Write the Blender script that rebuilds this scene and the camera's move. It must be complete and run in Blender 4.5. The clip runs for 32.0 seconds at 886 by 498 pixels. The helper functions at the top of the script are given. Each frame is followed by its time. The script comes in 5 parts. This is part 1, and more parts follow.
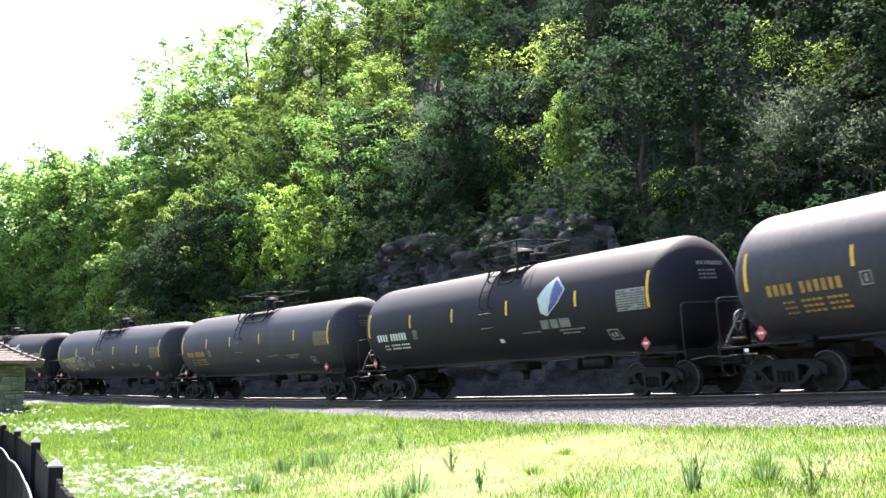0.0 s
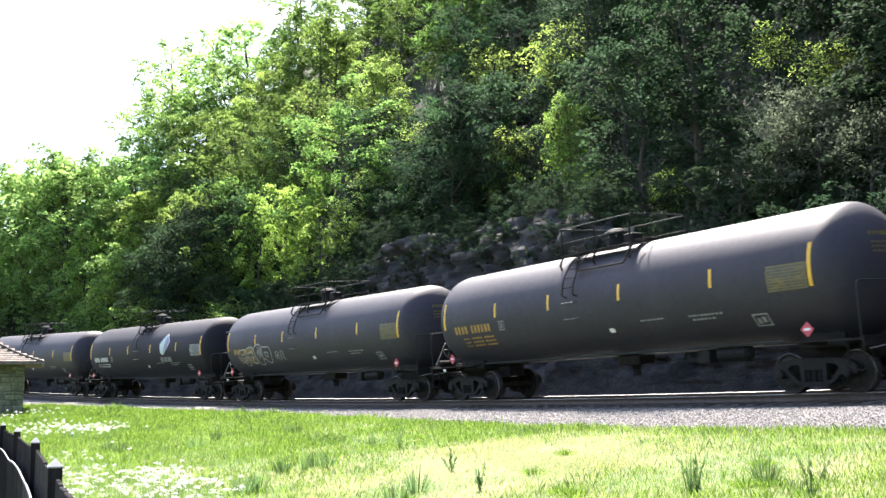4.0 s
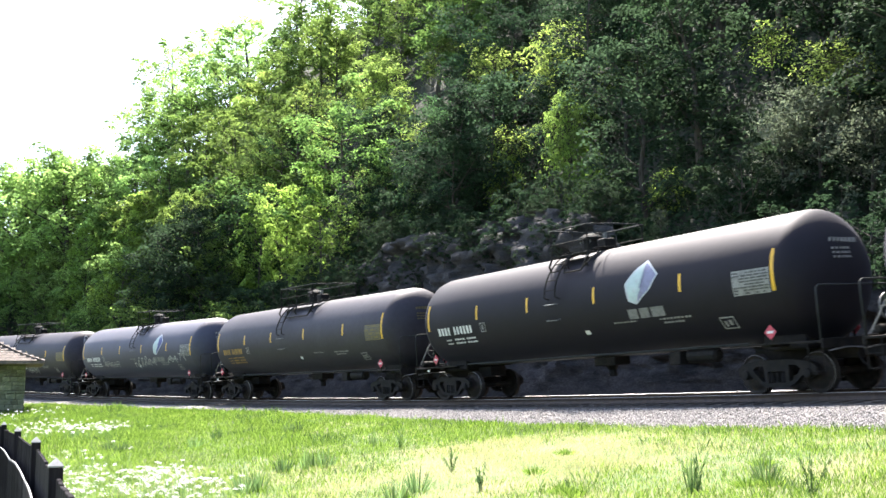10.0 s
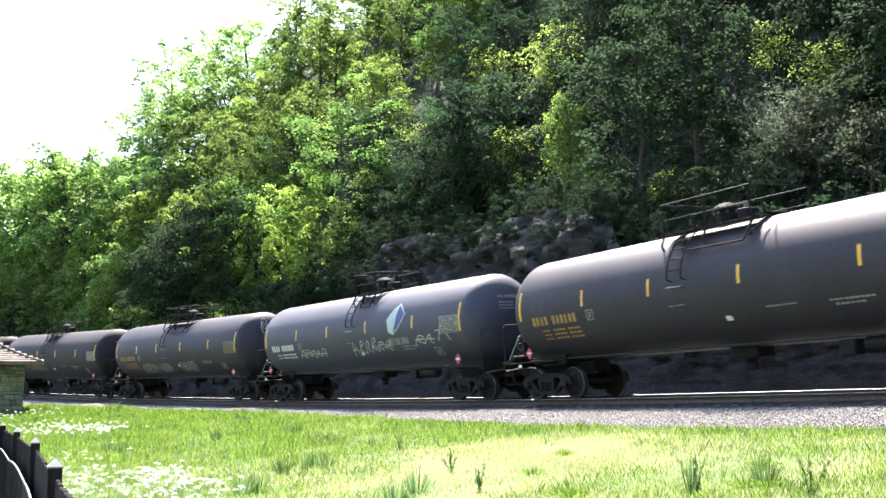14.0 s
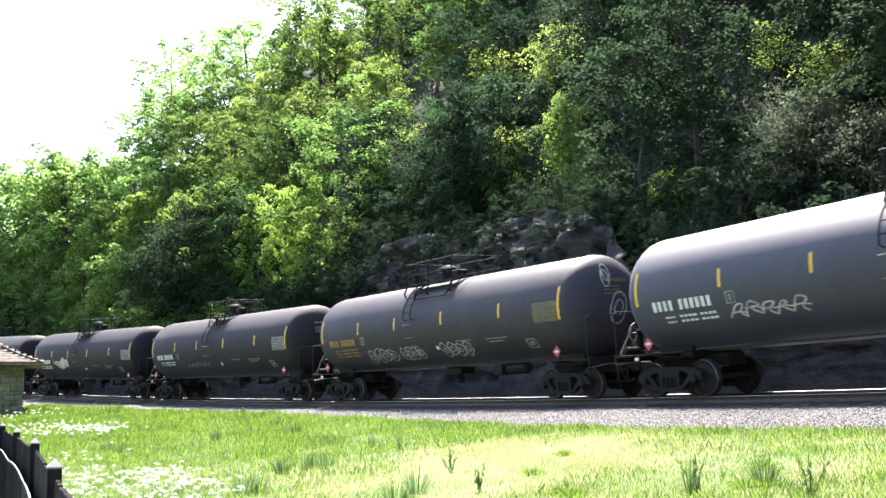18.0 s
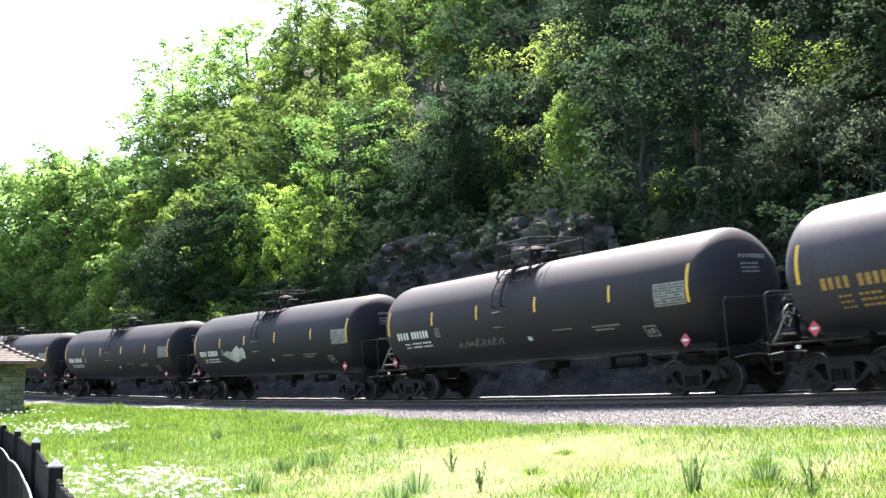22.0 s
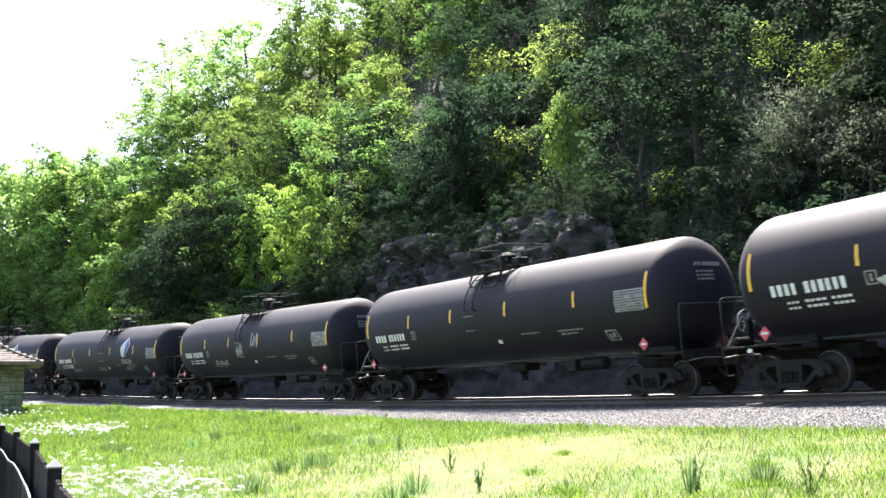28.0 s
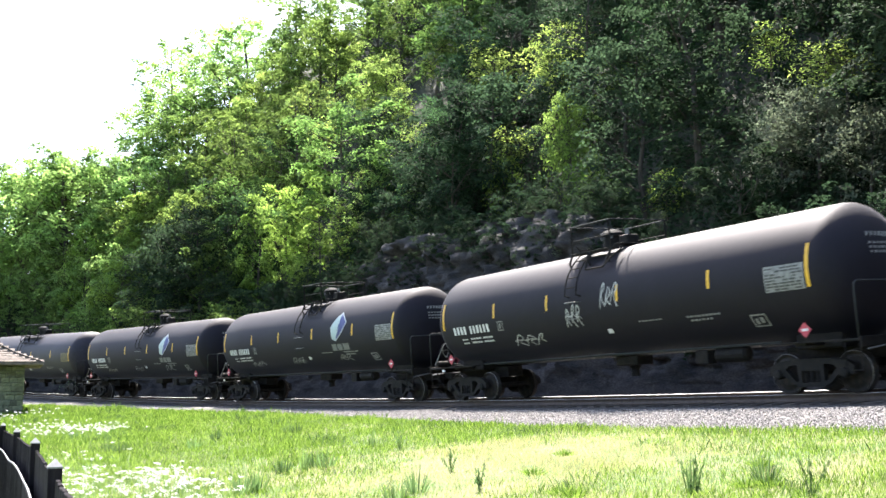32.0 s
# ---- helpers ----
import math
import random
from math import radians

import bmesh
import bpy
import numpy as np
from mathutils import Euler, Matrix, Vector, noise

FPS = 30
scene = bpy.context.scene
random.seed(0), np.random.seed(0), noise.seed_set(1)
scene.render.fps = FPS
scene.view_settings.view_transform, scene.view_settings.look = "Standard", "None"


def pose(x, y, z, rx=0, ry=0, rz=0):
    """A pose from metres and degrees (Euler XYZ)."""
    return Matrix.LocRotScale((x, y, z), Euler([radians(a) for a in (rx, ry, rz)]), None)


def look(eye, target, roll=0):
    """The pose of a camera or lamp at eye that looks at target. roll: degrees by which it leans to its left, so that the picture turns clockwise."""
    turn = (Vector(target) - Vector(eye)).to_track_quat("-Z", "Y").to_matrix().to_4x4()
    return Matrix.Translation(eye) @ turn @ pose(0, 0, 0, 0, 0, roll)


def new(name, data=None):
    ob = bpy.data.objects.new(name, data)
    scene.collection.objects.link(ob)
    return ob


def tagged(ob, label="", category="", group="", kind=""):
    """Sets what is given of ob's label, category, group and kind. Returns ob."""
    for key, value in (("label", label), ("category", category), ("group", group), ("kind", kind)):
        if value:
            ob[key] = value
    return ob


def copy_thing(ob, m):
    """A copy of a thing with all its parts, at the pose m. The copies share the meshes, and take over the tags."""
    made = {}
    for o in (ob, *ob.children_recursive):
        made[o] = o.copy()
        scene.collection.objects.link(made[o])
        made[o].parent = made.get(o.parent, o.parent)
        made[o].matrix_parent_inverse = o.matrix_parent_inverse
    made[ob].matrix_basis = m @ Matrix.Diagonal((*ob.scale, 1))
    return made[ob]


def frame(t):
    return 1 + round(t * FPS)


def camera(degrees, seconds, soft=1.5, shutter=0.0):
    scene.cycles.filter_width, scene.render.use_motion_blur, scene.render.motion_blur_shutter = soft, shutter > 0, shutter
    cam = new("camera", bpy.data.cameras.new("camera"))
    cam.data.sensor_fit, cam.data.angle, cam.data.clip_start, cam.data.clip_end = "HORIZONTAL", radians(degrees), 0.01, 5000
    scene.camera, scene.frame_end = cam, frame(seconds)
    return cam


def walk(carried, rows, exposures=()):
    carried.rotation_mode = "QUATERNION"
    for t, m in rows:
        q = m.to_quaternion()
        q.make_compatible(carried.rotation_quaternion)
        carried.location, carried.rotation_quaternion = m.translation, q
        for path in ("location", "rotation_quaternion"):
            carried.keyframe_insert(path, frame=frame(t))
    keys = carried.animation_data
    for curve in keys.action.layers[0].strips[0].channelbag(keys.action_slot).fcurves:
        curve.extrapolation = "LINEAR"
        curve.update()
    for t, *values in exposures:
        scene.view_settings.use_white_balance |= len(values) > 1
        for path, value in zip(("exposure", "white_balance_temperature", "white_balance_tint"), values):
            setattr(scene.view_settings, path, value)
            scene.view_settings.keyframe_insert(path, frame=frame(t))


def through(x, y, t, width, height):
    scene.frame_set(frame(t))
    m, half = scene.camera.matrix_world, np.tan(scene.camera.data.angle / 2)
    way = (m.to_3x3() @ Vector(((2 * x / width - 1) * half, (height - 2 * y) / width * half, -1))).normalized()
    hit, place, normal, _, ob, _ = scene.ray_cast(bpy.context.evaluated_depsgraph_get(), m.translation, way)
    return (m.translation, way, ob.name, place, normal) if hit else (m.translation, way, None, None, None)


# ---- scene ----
# The plan: the eye is at (0, 0, 1.6) and looks along +y. The railway is an arc round CX, CY;
# s runs along it in the train's direction, n is the distance from its middle towards the eye.
EYE = (0.0, 0.0, 1.6)
PITCH, ROLL = 8.162, -0.627
EXPOSURE, SKY, SUNLIGHT = 2.26, 0.125, 4.9
FOCAL = 1812.76
cam = camera(46.776, 32.0, soft=1.5, shutter=0.35)
SWAY = ((0, 0, 0.2), (1, -0.1, 0.5), (2, -0.8, 1.1), (3.25, -0.8, 1.4), (5.5, 0, 0.2), (6.5, 0, 0.1), (7.5, -0.7, 1), (8.5, -0.3, 0.9), (9.5, 0.5, 0.2), (10.5, 0.2, 0.2),
        (12, 0, 0.3), (13, -1, 1.1), (14.25, -0.9, 1.4), (16.5, -1.7, 2.3), (17.5, -1.7, 2.4), (18.5, -1.1, 1.2), (19.5, -0.9, 0.2), (20.5, 0.6, 0.2), (21.5, 0.2, 0.6),
        (22.5, 0.3, 0.7), (23.5, 1.1, -0.6), (24.5, 1.3, -1.4), (25.5, 0.4, -0.8), (27.5, -1.6, 1.4), (28.5, -1.6, 1.5), (29.5, -1.1, 1.4), (30.5, -0.6, 1.2), (32, -0.9, 1.8))


def view(dx, dy):
    a, p = -dx / FOCAL, radians(PITCH) + dy / FOCAL
    way = Vector((math.sin(a) * math.cos(p), math.cos(a) * math.cos(p), math.sin(p)))
    return look(EYE, Vector(EYE) + 50 * way, ROLL)


walk(cam, [(t, view(dx, dy)) for t, dx, dy in SWAY], exposures=((0, EXPOSURE, 6500, 12.5), (32, EXPOSURE, 6500, 12.5)))

# ---- light: a high sun straight ahead over the hill, open sky ----
SUN_AZ, SUN_EL = 91.0, 57.0          # degrees, from +x towards +y; height
world = bpy.data.worlds.new("sky")
scene.world = world
world.use_nodes = True
wn = world.node_tree.nodes
sky = wn.new("ShaderNodeTexSky")
sky.sky_type, sky.sun_disc = "NISHITA", False
sky.sun_elevation, sky.sun_rotation = radians(SUN_EL), radians(90 - SUN_AZ)
sky.air_density, sky.dust_density, sky.ozone_density = 1.0, 2.5, 1.0
wn["Background"].inputs["Strength"].default_value = SKY
world.node_tree.links.new(sky.outputs[0], wn["Background"].inputs[0])
sun = new("sun", bpy.data.lights.new("sun", "SUN"))
sun.data.energy, sun.data.angle, sun.data.color = SUNLIGHT, radians(0.53), (1.0, 0.95, 0.86)
sun_way = Vector((math.cos(radians(SUN_AZ)) * math.cos(radians(SUN_EL)), math.sin(radians(SUN_AZ)) * math.cos(radians(SUN_EL)), math.sin(radians(SUN_EL))))
sun.matrix_world = look(sun_way * 100, (0, 0, 0))

# ---- the railway's arc ----
HEADING = -0.96363
RADIUS = 273.97
P0 = Vector((-2.458, 40.881))
IN0 = Vector((math.sin(HEADING), -math.cos(HEADING)))
CX, CY = P0 + RADIUS * IN0
ANG0 = math.atan2(-IN0.y, -IN0.x)
BANK = 0.0618


def rail_z(s):
    s = min(max(s, -90.0), 50.0)
    return 1.506 - 0.00101 * s + 0.000319 * s * s


def on_track(s, n=0.0, h=0.0):
    """A point of the banked track: n towards the eye, h above the rails."""
    a = ANG0 - s / RADIUS
    n2, h2 = n * math.cos(BANK) + h * math.sin(BANK), h * math.cos(BANK) - n * math.sin(BANK)
    r = RADIUS - n2
    return Vector((CX + r * math.cos(a), CY + r * math.sin(a), rail_z(s) + h2))


def beside(s, n, z):
    """A point at the height z beside the track."""
    a = ANG0 - s / RADIUS
    return Vector((CX + (RADIUS - n) * math.cos(a), CY + (RADIUS - n) * math.sin(a), z))


def track_sn(x, y):
    return RADIUS * (ANG0 - np.arctan2(y - CY, x - CX)), RADIUS - np.hypot(x - CX, y - CY)


def car_pose(s, half=6.9):
    """The pose of a vehicle that stands on the rails at s - half and s + half. Its +x is forwards, +y away from the eye."""
    a, b = on_track(s - half), on_track(s + half)
    fwd = (b - a).normalized()
    inn = fwd.cross(Vector((0, 0, 1))).normalized()
    up = inn.cross(fwd).normalized()
    up, inn = up * math.cos(BANK) + inn * math.sin(BANK), inn * math.cos(BANK) - up * math.sin(BANK)
    m = Matrix((fwd, -inn, up)).transposed().to_4x4()
    m.translation = (a + b) / 2
    return m


# ---- materials ----
def mat(name, base, rough=0.7, metal=0.0, var=0.25, scale=3.0, bump=0.0, bump_scale=40.0, second=None, spec=0.5, per_object=0.0, stretch=None, amount=(0.45, 0.6)):
    """A surface with two scales of colour change, fine relief, and a second colour in patches."""
    m = bpy.data.materials.new(name)
    m.use_nodes = True
    nt = m.node_tree
    b = nt.nodes["Principled BSDF"]
    b.inputs["Roughness"].default_value, b.inputs["Metallic"].default_value = rough, metal
    b.inputs["Specular IOR Level"].default_value = spec
    tc = nt.nodes.new("ShaderNodeTexCoord")
    coord = tc.outputs["Object"]
    if stretch:
        mp = nt.nodes.new("ShaderNodeMapping")
        mp.inputs["Scale"].default_value = stretch
        nt.links.new(coord, mp.inputs["Vector"])
        coord = mp.outputs[0]
    n1, n2 = nt.nodes.new("ShaderNodeTexNoise"), nt.nodes.new("ShaderNodeTexNoise")
    n1.inputs["Scale"].default_value, n1.inputs["Detail"].default_value = scale, 6
    n2.inputs["Scale"].default_value, n2.inputs["Detail"].default_value = scale * 9, 4
    nt.links.new(coord, n1.inputs["Vector"]), nt.links.new(coord, n2.inputs["Vector"])
    ramp = nt.nodes.new("ShaderNodeMapRange")
    ramp.inputs[1].default_value, ramp.inputs[2].default_value = amount
    nt.links.new(n1.outputs["Fac"], ramp.inputs[0])
    mix = nt.nodes.new("ShaderNodeMix")
    mix.data_type = "RGBA"
    mix.inputs[6].default_value = (*base, 1)
    mix.inputs[7].default_value = (*(second or [c * (1 - var) for c in base]), 1)
    nt.links.new(ramp.outputs[0], mix.inputs[0])
    hsv = nt.nodes.new("ShaderNodeHueSaturation")
    val = nt.nodes.new("ShaderNodeMapRange")
    val.inputs[1].default_value, val.inputs[2].default_value, val.inputs[3].default_value, val.inputs[4].default_value = 0.3, 0.7, 1 - var, 1 + var
    nt.links.new(n2.outputs["Fac"], val.inputs[0])
    out = val.outputs[0]
    if per_object:
        info = nt.nodes.new("ShaderNodeObjectInfo")
        r = nt.nodes.new("ShaderNodeMapRange")
        r.inputs[3].default_value, r.inputs[4].default_value = 1 - per_object, 1 + per_object
        nt.links.new(info.outputs["Random"], r.inputs[0])
        mul = nt.nodes.new("ShaderNodeMath")
        mul.operation = "MULTIPLY"
        nt.links.new(out, mul.inputs[0]), nt.links.new(r.outputs[0], mul.inputs[1])
        out = mul.outputs[0]
    nt.links.new(out, hsv.inputs["Value"]), nt.links.new(mix.outputs[2], hsv.inputs["Color"])
    nt.links.new(hsv.outputs[0], b.inputs["Base Color"])
    if bump:
        n3, bp = nt.nodes.new("ShaderNodeTexNoise"), nt.nodes.new("ShaderNodeBump")
        n3.inputs["Scale"].default_value, n3.inputs["Detail"].default_value = bump_scale, 5
        bp.inputs["Strength"].default_value, bp.inputs["Distance"].default_value = bump, 0.05
        nt.links.new(coord, n3.inputs["Vector"]), nt.links.new(n3.outputs["Fac"], bp.inputs["Height"]), nt.links.new(bp.outputs[0], b.inputs["Normal"])
    return m


def leaf_mat(name, base, second, through=0.45, per_object=0.35, island=0.45, by_blade=False):
    """Leaves: gloss on top, light shining through, each leaf and each plant of its own shade."""
    m = bpy.data.materials.new(name)
    m.use_nodes = True
    nt = m.node_tree
    b, out = nt.nodes["Principled BSDF"], nt.nodes["Material Output"]
    b.inputs["Roughness"].default_value = 0.8
    b.inputs["Specular IOR Level"].default_value = 0.05
    geo, info = nt.nodes.new("ShaderNodeNewGeometry"), nt.nodes.new("ShaderNodeObjectInfo")
    mix = nt.nodes.new("ShaderNodeMix")
    mix.data_type = "RGBA"
    mix.inputs[6].default_value, mix.inputs[7].default_value = (*base, 1), (*second, 1)
    nt.links.new(geo.outputs["Random Per Island"] if by_blade else info.outputs["Random"], mix.inputs[0])
    r1, r2, mul, hsv = nt.nodes.new("ShaderNodeMapRange"), nt.nodes.new("ShaderNodeMapRange"), nt.nodes.new("ShaderNodeMath"), nt.nodes.new("ShaderNodeHueSaturation")
    r1.inputs[3].default_value, r1.inputs[4].default_value = 1 - island, 1 + island
    r2.inputs[3].default_value, r2.inputs[4].default_value = 1 - per_object, 1 + per_object
    mul.operation = "MULTIPLY"
    w = nt.nodes.new("ShaderNodeTexWhiteNoise")
    w.noise_dimensions = "1D"
    nt.links.new(info.outputs["Random"], w.inputs["W"])
    nt.links.new(geo.outputs["Random Per Island"], r1.inputs[0]), nt.links.new(w.outputs["Value"], r2.inputs[0])
    nt.links.new(r1.outputs[0], mul.inputs[0]), nt.links.new(r2.outputs[0], mul.inputs[1])
    nt.links.new(mul.outputs[0], hsv.inputs["Value"]), nt.links.new(mix.outputs[2], hsv.inputs["Color"])
    nt.links.new(hsv.outputs[0], b.inputs["Base Color"])
    tr = nt.nodes.new("ShaderNodeBsdfTranslucent")
    warm = nt.nodes.new("ShaderNodeHueSaturation")
    warm.inputs["Hue"].default_value, warm.inputs["Saturation"].default_value, warm.inputs["Value"].default_value = 0.489, 1.05, 1.52
    nt.links.new(hsv.outputs[0], warm.inputs["Color"]), nt.links.new(warm.outputs[0], tr.inputs["Color"])
    ms = nt.nodes.new("ShaderNodeMixShader")
    ms.inputs[0].default_value = through
    nt.links.new(b.outputs[0], ms.inputs[1]), nt.links.new(tr.outputs[0], ms.inputs[2]), nt.links.new(ms.outputs[0], out.inputs["Surface"])
    return m


M_TANK = mat("black_tank_paint", (0.0036, 0.0033, 0.0056), 0.67, 0, 0.14, 0.7, 0.03, 6, second=(0.0048, 0.0044, 0.0068), spec=0.28, per_object=0.12)
M_TANK_WORN = mat("chalky_tank_paint", (0.021, 0.0198, 0.0252), 0.6, 0, 0.16, 0.7, 0.03, 6, second=(0.025, 0.0235, 0.029), spec=0.34, per_object=0.12)
M_TANK_BROWN = mat("dusty_tank_paint", (0.008, 0.0068, 0.0085), 0.7, 0, 0.2, 0.7, 0.04, 6, second=(0.0105, 0.0085, 0.0098), spec=0.36)
M_TANK_GREY = mat("grey_tank_paint", (0.016, 0.020, 0.034), 0.62, 0, 0.14, 0.7, 0.04, 6, second=(0.013, 0.016, 0.027), spec=0.75)
for m_, dust in ((M_TANK, 0.05), (M_TANK_WORN, 0.03), (M_TANK_BROWN, 0.06), (M_TANK_GREY, 0.1)):
    b_ = m_.node_tree.nodes["Principled BSDF"]          # a film of road dust on the paint
    b_.inputs["Sheen Weight"].default_value, b_.inputs["Sheen Roughness"].default_value = dust, 0.38
    b_.inputs["Sheen Tint"].default_value = (0.82, 0.83, 1.0, 1)
    b_.inputs["Specular Tint"].default_value = (0.93, 0.88, 1.0, 1)
M_STEEL = mat("dark_frame_steel", (0.010, 0.0095, 0.0095), 0.65, 0.0, 0.35, 2, 0.05, 20, second=(0.019, 0.016, 0.014), spec=0.1)
M_TRUCK = mat("dusty_cast_steel", (0.0085, 0.0078, 0.0075), 0.75, 0.0, 0.35, 4, 0.2, 30, second=(0.016, 0.0135, 0.012), spec=0.2)
M_HANDRAIL = mat("worn_black_pipe", (0.029, 0.032, 0.033), 0.7, 0.0, 0.2, 5, spec=0.12)
M_TREAD = mat("worn_wheel_steel", (0.24, 0.23, 0.22), 0.45, 0.8, 0.2, 8)
M_WHEEL = mat("rusty_wheel", (0.013, 0.011, 0.010), 0.7, 0.0, 0.3, 8, 0.1, 30, second=(0.025, 0.019, 0.016), spec=0.2)
M_YELLOW = mat("yellow_reflective_tape", (0.66, 0.37, 0.018), 0.45, 0, 0.12, 5)
M_WHITE = mat("white_stencil_paint", (0.62, 0.62, 0.62), 0.55, 0, 0.15, 9)
M_OCHRE = mat("yellow_stencil_paint", (0.31, 0.175, 0.034), 0.6, 0, 0.3, 9)
M_GREY_DIM = mat("dim_grey_paint", (0.15, 0.15, 0.15), 0.6, 0, 0.3, 9)
M_PANEL = mat("stencil_panel_black", (0.05, 0.05, 0.05), 0.6, 0, 0.2, 9)
M_RED = mat("placard_red", (0.44, 0.045, 0.075), 0.5, 0, 0.1, 9)
M_LOGO_BLUE = mat("logo_blue", (0.03, 0.04, 0.17), 0.5, 0, 0.1, 9)
M_LOGO_RIM = mat("logo_grey_rim", (0.4, 0.42, 0.44), 0.5, 0, 0.15, 9)
M_LOGO_PALE = mat("logo_pale_green", (0.36, 0.45, 0.44), 0.5, 0, 0.1, 9)
M_LOGO_FADED = mat("logo_faded_violet", (0.17, 0.17, 0.27), 0.5, 0, 0.2, 9)
M_GRAFFITI = mat("pale_spray_paint", (0.36, 0.36, 0.35), 0.6, 0, 0.35, 5)
M_PATCH = mat("faded_pale_patch", (0.36, 0.355, 0.34), 0.7, 0, 0.35, 2.2, second=(0.22, 0.22, 0.22))
M_GALV = mat("galvanised_grating", (0.16, 0.16, 0.16), 0.6, 0.4, 0.25, 6)
M_RAIL_TOP = mat("polished_rail_top", (0.75, 0.75, 0.75), 0.5, 1.0, 0.06, 6)
M_RAIL = mat("rusty_rail_side", (0.07, 0.05, 0.04), 0.75, 0.2, 0.25, 5, 0.1, 30)
M_TIE = mat("weathered_tie_wood", (0.085, 0.07, 0.06), 0.85, 0, 0.3, 6, 0.3, 25, per_object=0.3)
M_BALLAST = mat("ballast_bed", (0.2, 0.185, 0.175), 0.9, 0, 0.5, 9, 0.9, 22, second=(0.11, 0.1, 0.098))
# dark ballast colour that stands in for the train's shadow
M_BALLAST_SHADE = mat("shadow_dark_ballast", (0.052, 0.048, 0.046), 0.9, 0, 0.5, 9, 0.9, 22, second=(0.032, 0.030, 0.029))
M_STONES = mat("ballast_stones", (0.34, 0.315, 0.30), 0.85, 0, 0.6, 21, 0.3, 60, second=(0.07, 0.064, 0.062), amount=(0.42, 0.6))
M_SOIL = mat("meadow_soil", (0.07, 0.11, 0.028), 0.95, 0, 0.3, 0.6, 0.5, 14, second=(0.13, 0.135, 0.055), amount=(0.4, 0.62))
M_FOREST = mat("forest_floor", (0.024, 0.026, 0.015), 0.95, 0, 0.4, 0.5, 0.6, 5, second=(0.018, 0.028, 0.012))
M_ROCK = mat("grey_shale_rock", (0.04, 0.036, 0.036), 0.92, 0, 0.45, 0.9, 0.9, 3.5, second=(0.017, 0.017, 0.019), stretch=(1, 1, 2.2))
M_BARK = mat("grey_brown_bark", (0.055, 0.046, 0.037), 0.9, 0, 0.35, 5, 0.6, 18, stretch=(1, 1, 0.25), per_object=0.3)
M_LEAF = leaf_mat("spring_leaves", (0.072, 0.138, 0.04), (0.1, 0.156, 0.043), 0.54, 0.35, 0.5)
# paler leaf colour that stands in for sun and haze on the trees
M_LEAF_LIT = leaf_mat("lit_pale_leaves", (0.155, 0.272, 0.088), (0.185, 0.29, 0.095), 0.6, 0.3, 0.5)
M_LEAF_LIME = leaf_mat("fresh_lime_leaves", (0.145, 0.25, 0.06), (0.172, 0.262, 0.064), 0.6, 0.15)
# darker leaf colour that stands in for shade on the slope
M_LEAF_SHADED = leaf_mat("shaded_dark_leaves", (0.019, 0.039, 0.022), (0.033, 0.055, 0.029), 0.45)
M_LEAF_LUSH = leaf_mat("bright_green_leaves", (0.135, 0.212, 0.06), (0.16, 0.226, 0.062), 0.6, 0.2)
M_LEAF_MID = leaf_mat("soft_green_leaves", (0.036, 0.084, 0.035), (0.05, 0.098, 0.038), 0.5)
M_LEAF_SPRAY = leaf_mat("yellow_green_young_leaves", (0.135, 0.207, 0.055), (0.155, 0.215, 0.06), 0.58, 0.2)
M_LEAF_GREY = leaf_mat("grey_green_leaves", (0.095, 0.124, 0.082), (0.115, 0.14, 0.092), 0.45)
M_GRASS = leaf_mat("meadow_grass", (0.076, 0.172, 0.028), (0.158, 0.236, 0.05), 0.4, 0.0, 0.55, True)
M_STRAW = leaf_mat("dry_pale_grass", (0.42, 0.40, 0.21), (0.29, 0.335, 0.13), 0.35, 0.0, 0.55, True)
M_WEED = leaf_mat("weed_leaves", (0.08, 0.145, 0.056), (0.1, 0.165, 0.06), 0.45)
M_PETAL = leaf_mat("white_petals", (0.6, 0.6, 0.59), (0.6, 0.6, 0.59), 0.3, 0.05, 0.2)
M_FENCE = mat("black_stained_board", (0.024, 0.021, 0.024), 0.9, 0, 0.3, 4, 0.2, 25, stretch=(1, 1, 0.1), per_object=0.3, spec=0.05)
M_CAP = mat("weathered_cap_and_lit_edge", (0.25, 0.25, 0.26), 0.5, 0, 0.15, 8)
M_WALLSTONE = mat("green_grey_fieldstone", (0.185, 0.195, 0.125), 0.9, 0, 0.35, 2.5, 0.6, 9, second=(0.12, 0.13, 0.08), per_object=0.3)
M_MORTAR = mat("dark_mortar", (0.09, 0.09, 0.065), 0.95, 0, 0.2, 6, 0.4, 20)
M_SHAKE = mat("weathered_roof_shakes", (0.125, 0.1, 0.085), 0.9, 0, 0.3, 4, 0.4, 15, second=(0.085, 0.07, 0.06), per_object=0.25)


# ---- mesh helpers ----
def part(name, bm, material, parent=None, label="", smooth=False):
    """Links a bmesh as one mesh object under a thing or under a part."""
    me = bpy.data.meshes.new(name)
    bm.to_mesh(me)
    bm.free()
    for m in material if isinstance(material, (list, tuple)) else [material]:
        me.materials.append(m)
    if smooth:
        me.polygons.foreach_set("use_smooth", [True] * len(me.polygons))
    ob = new(name, me)
    ob.parent = parent
    if label:
        ob["label"] = label
    return ob


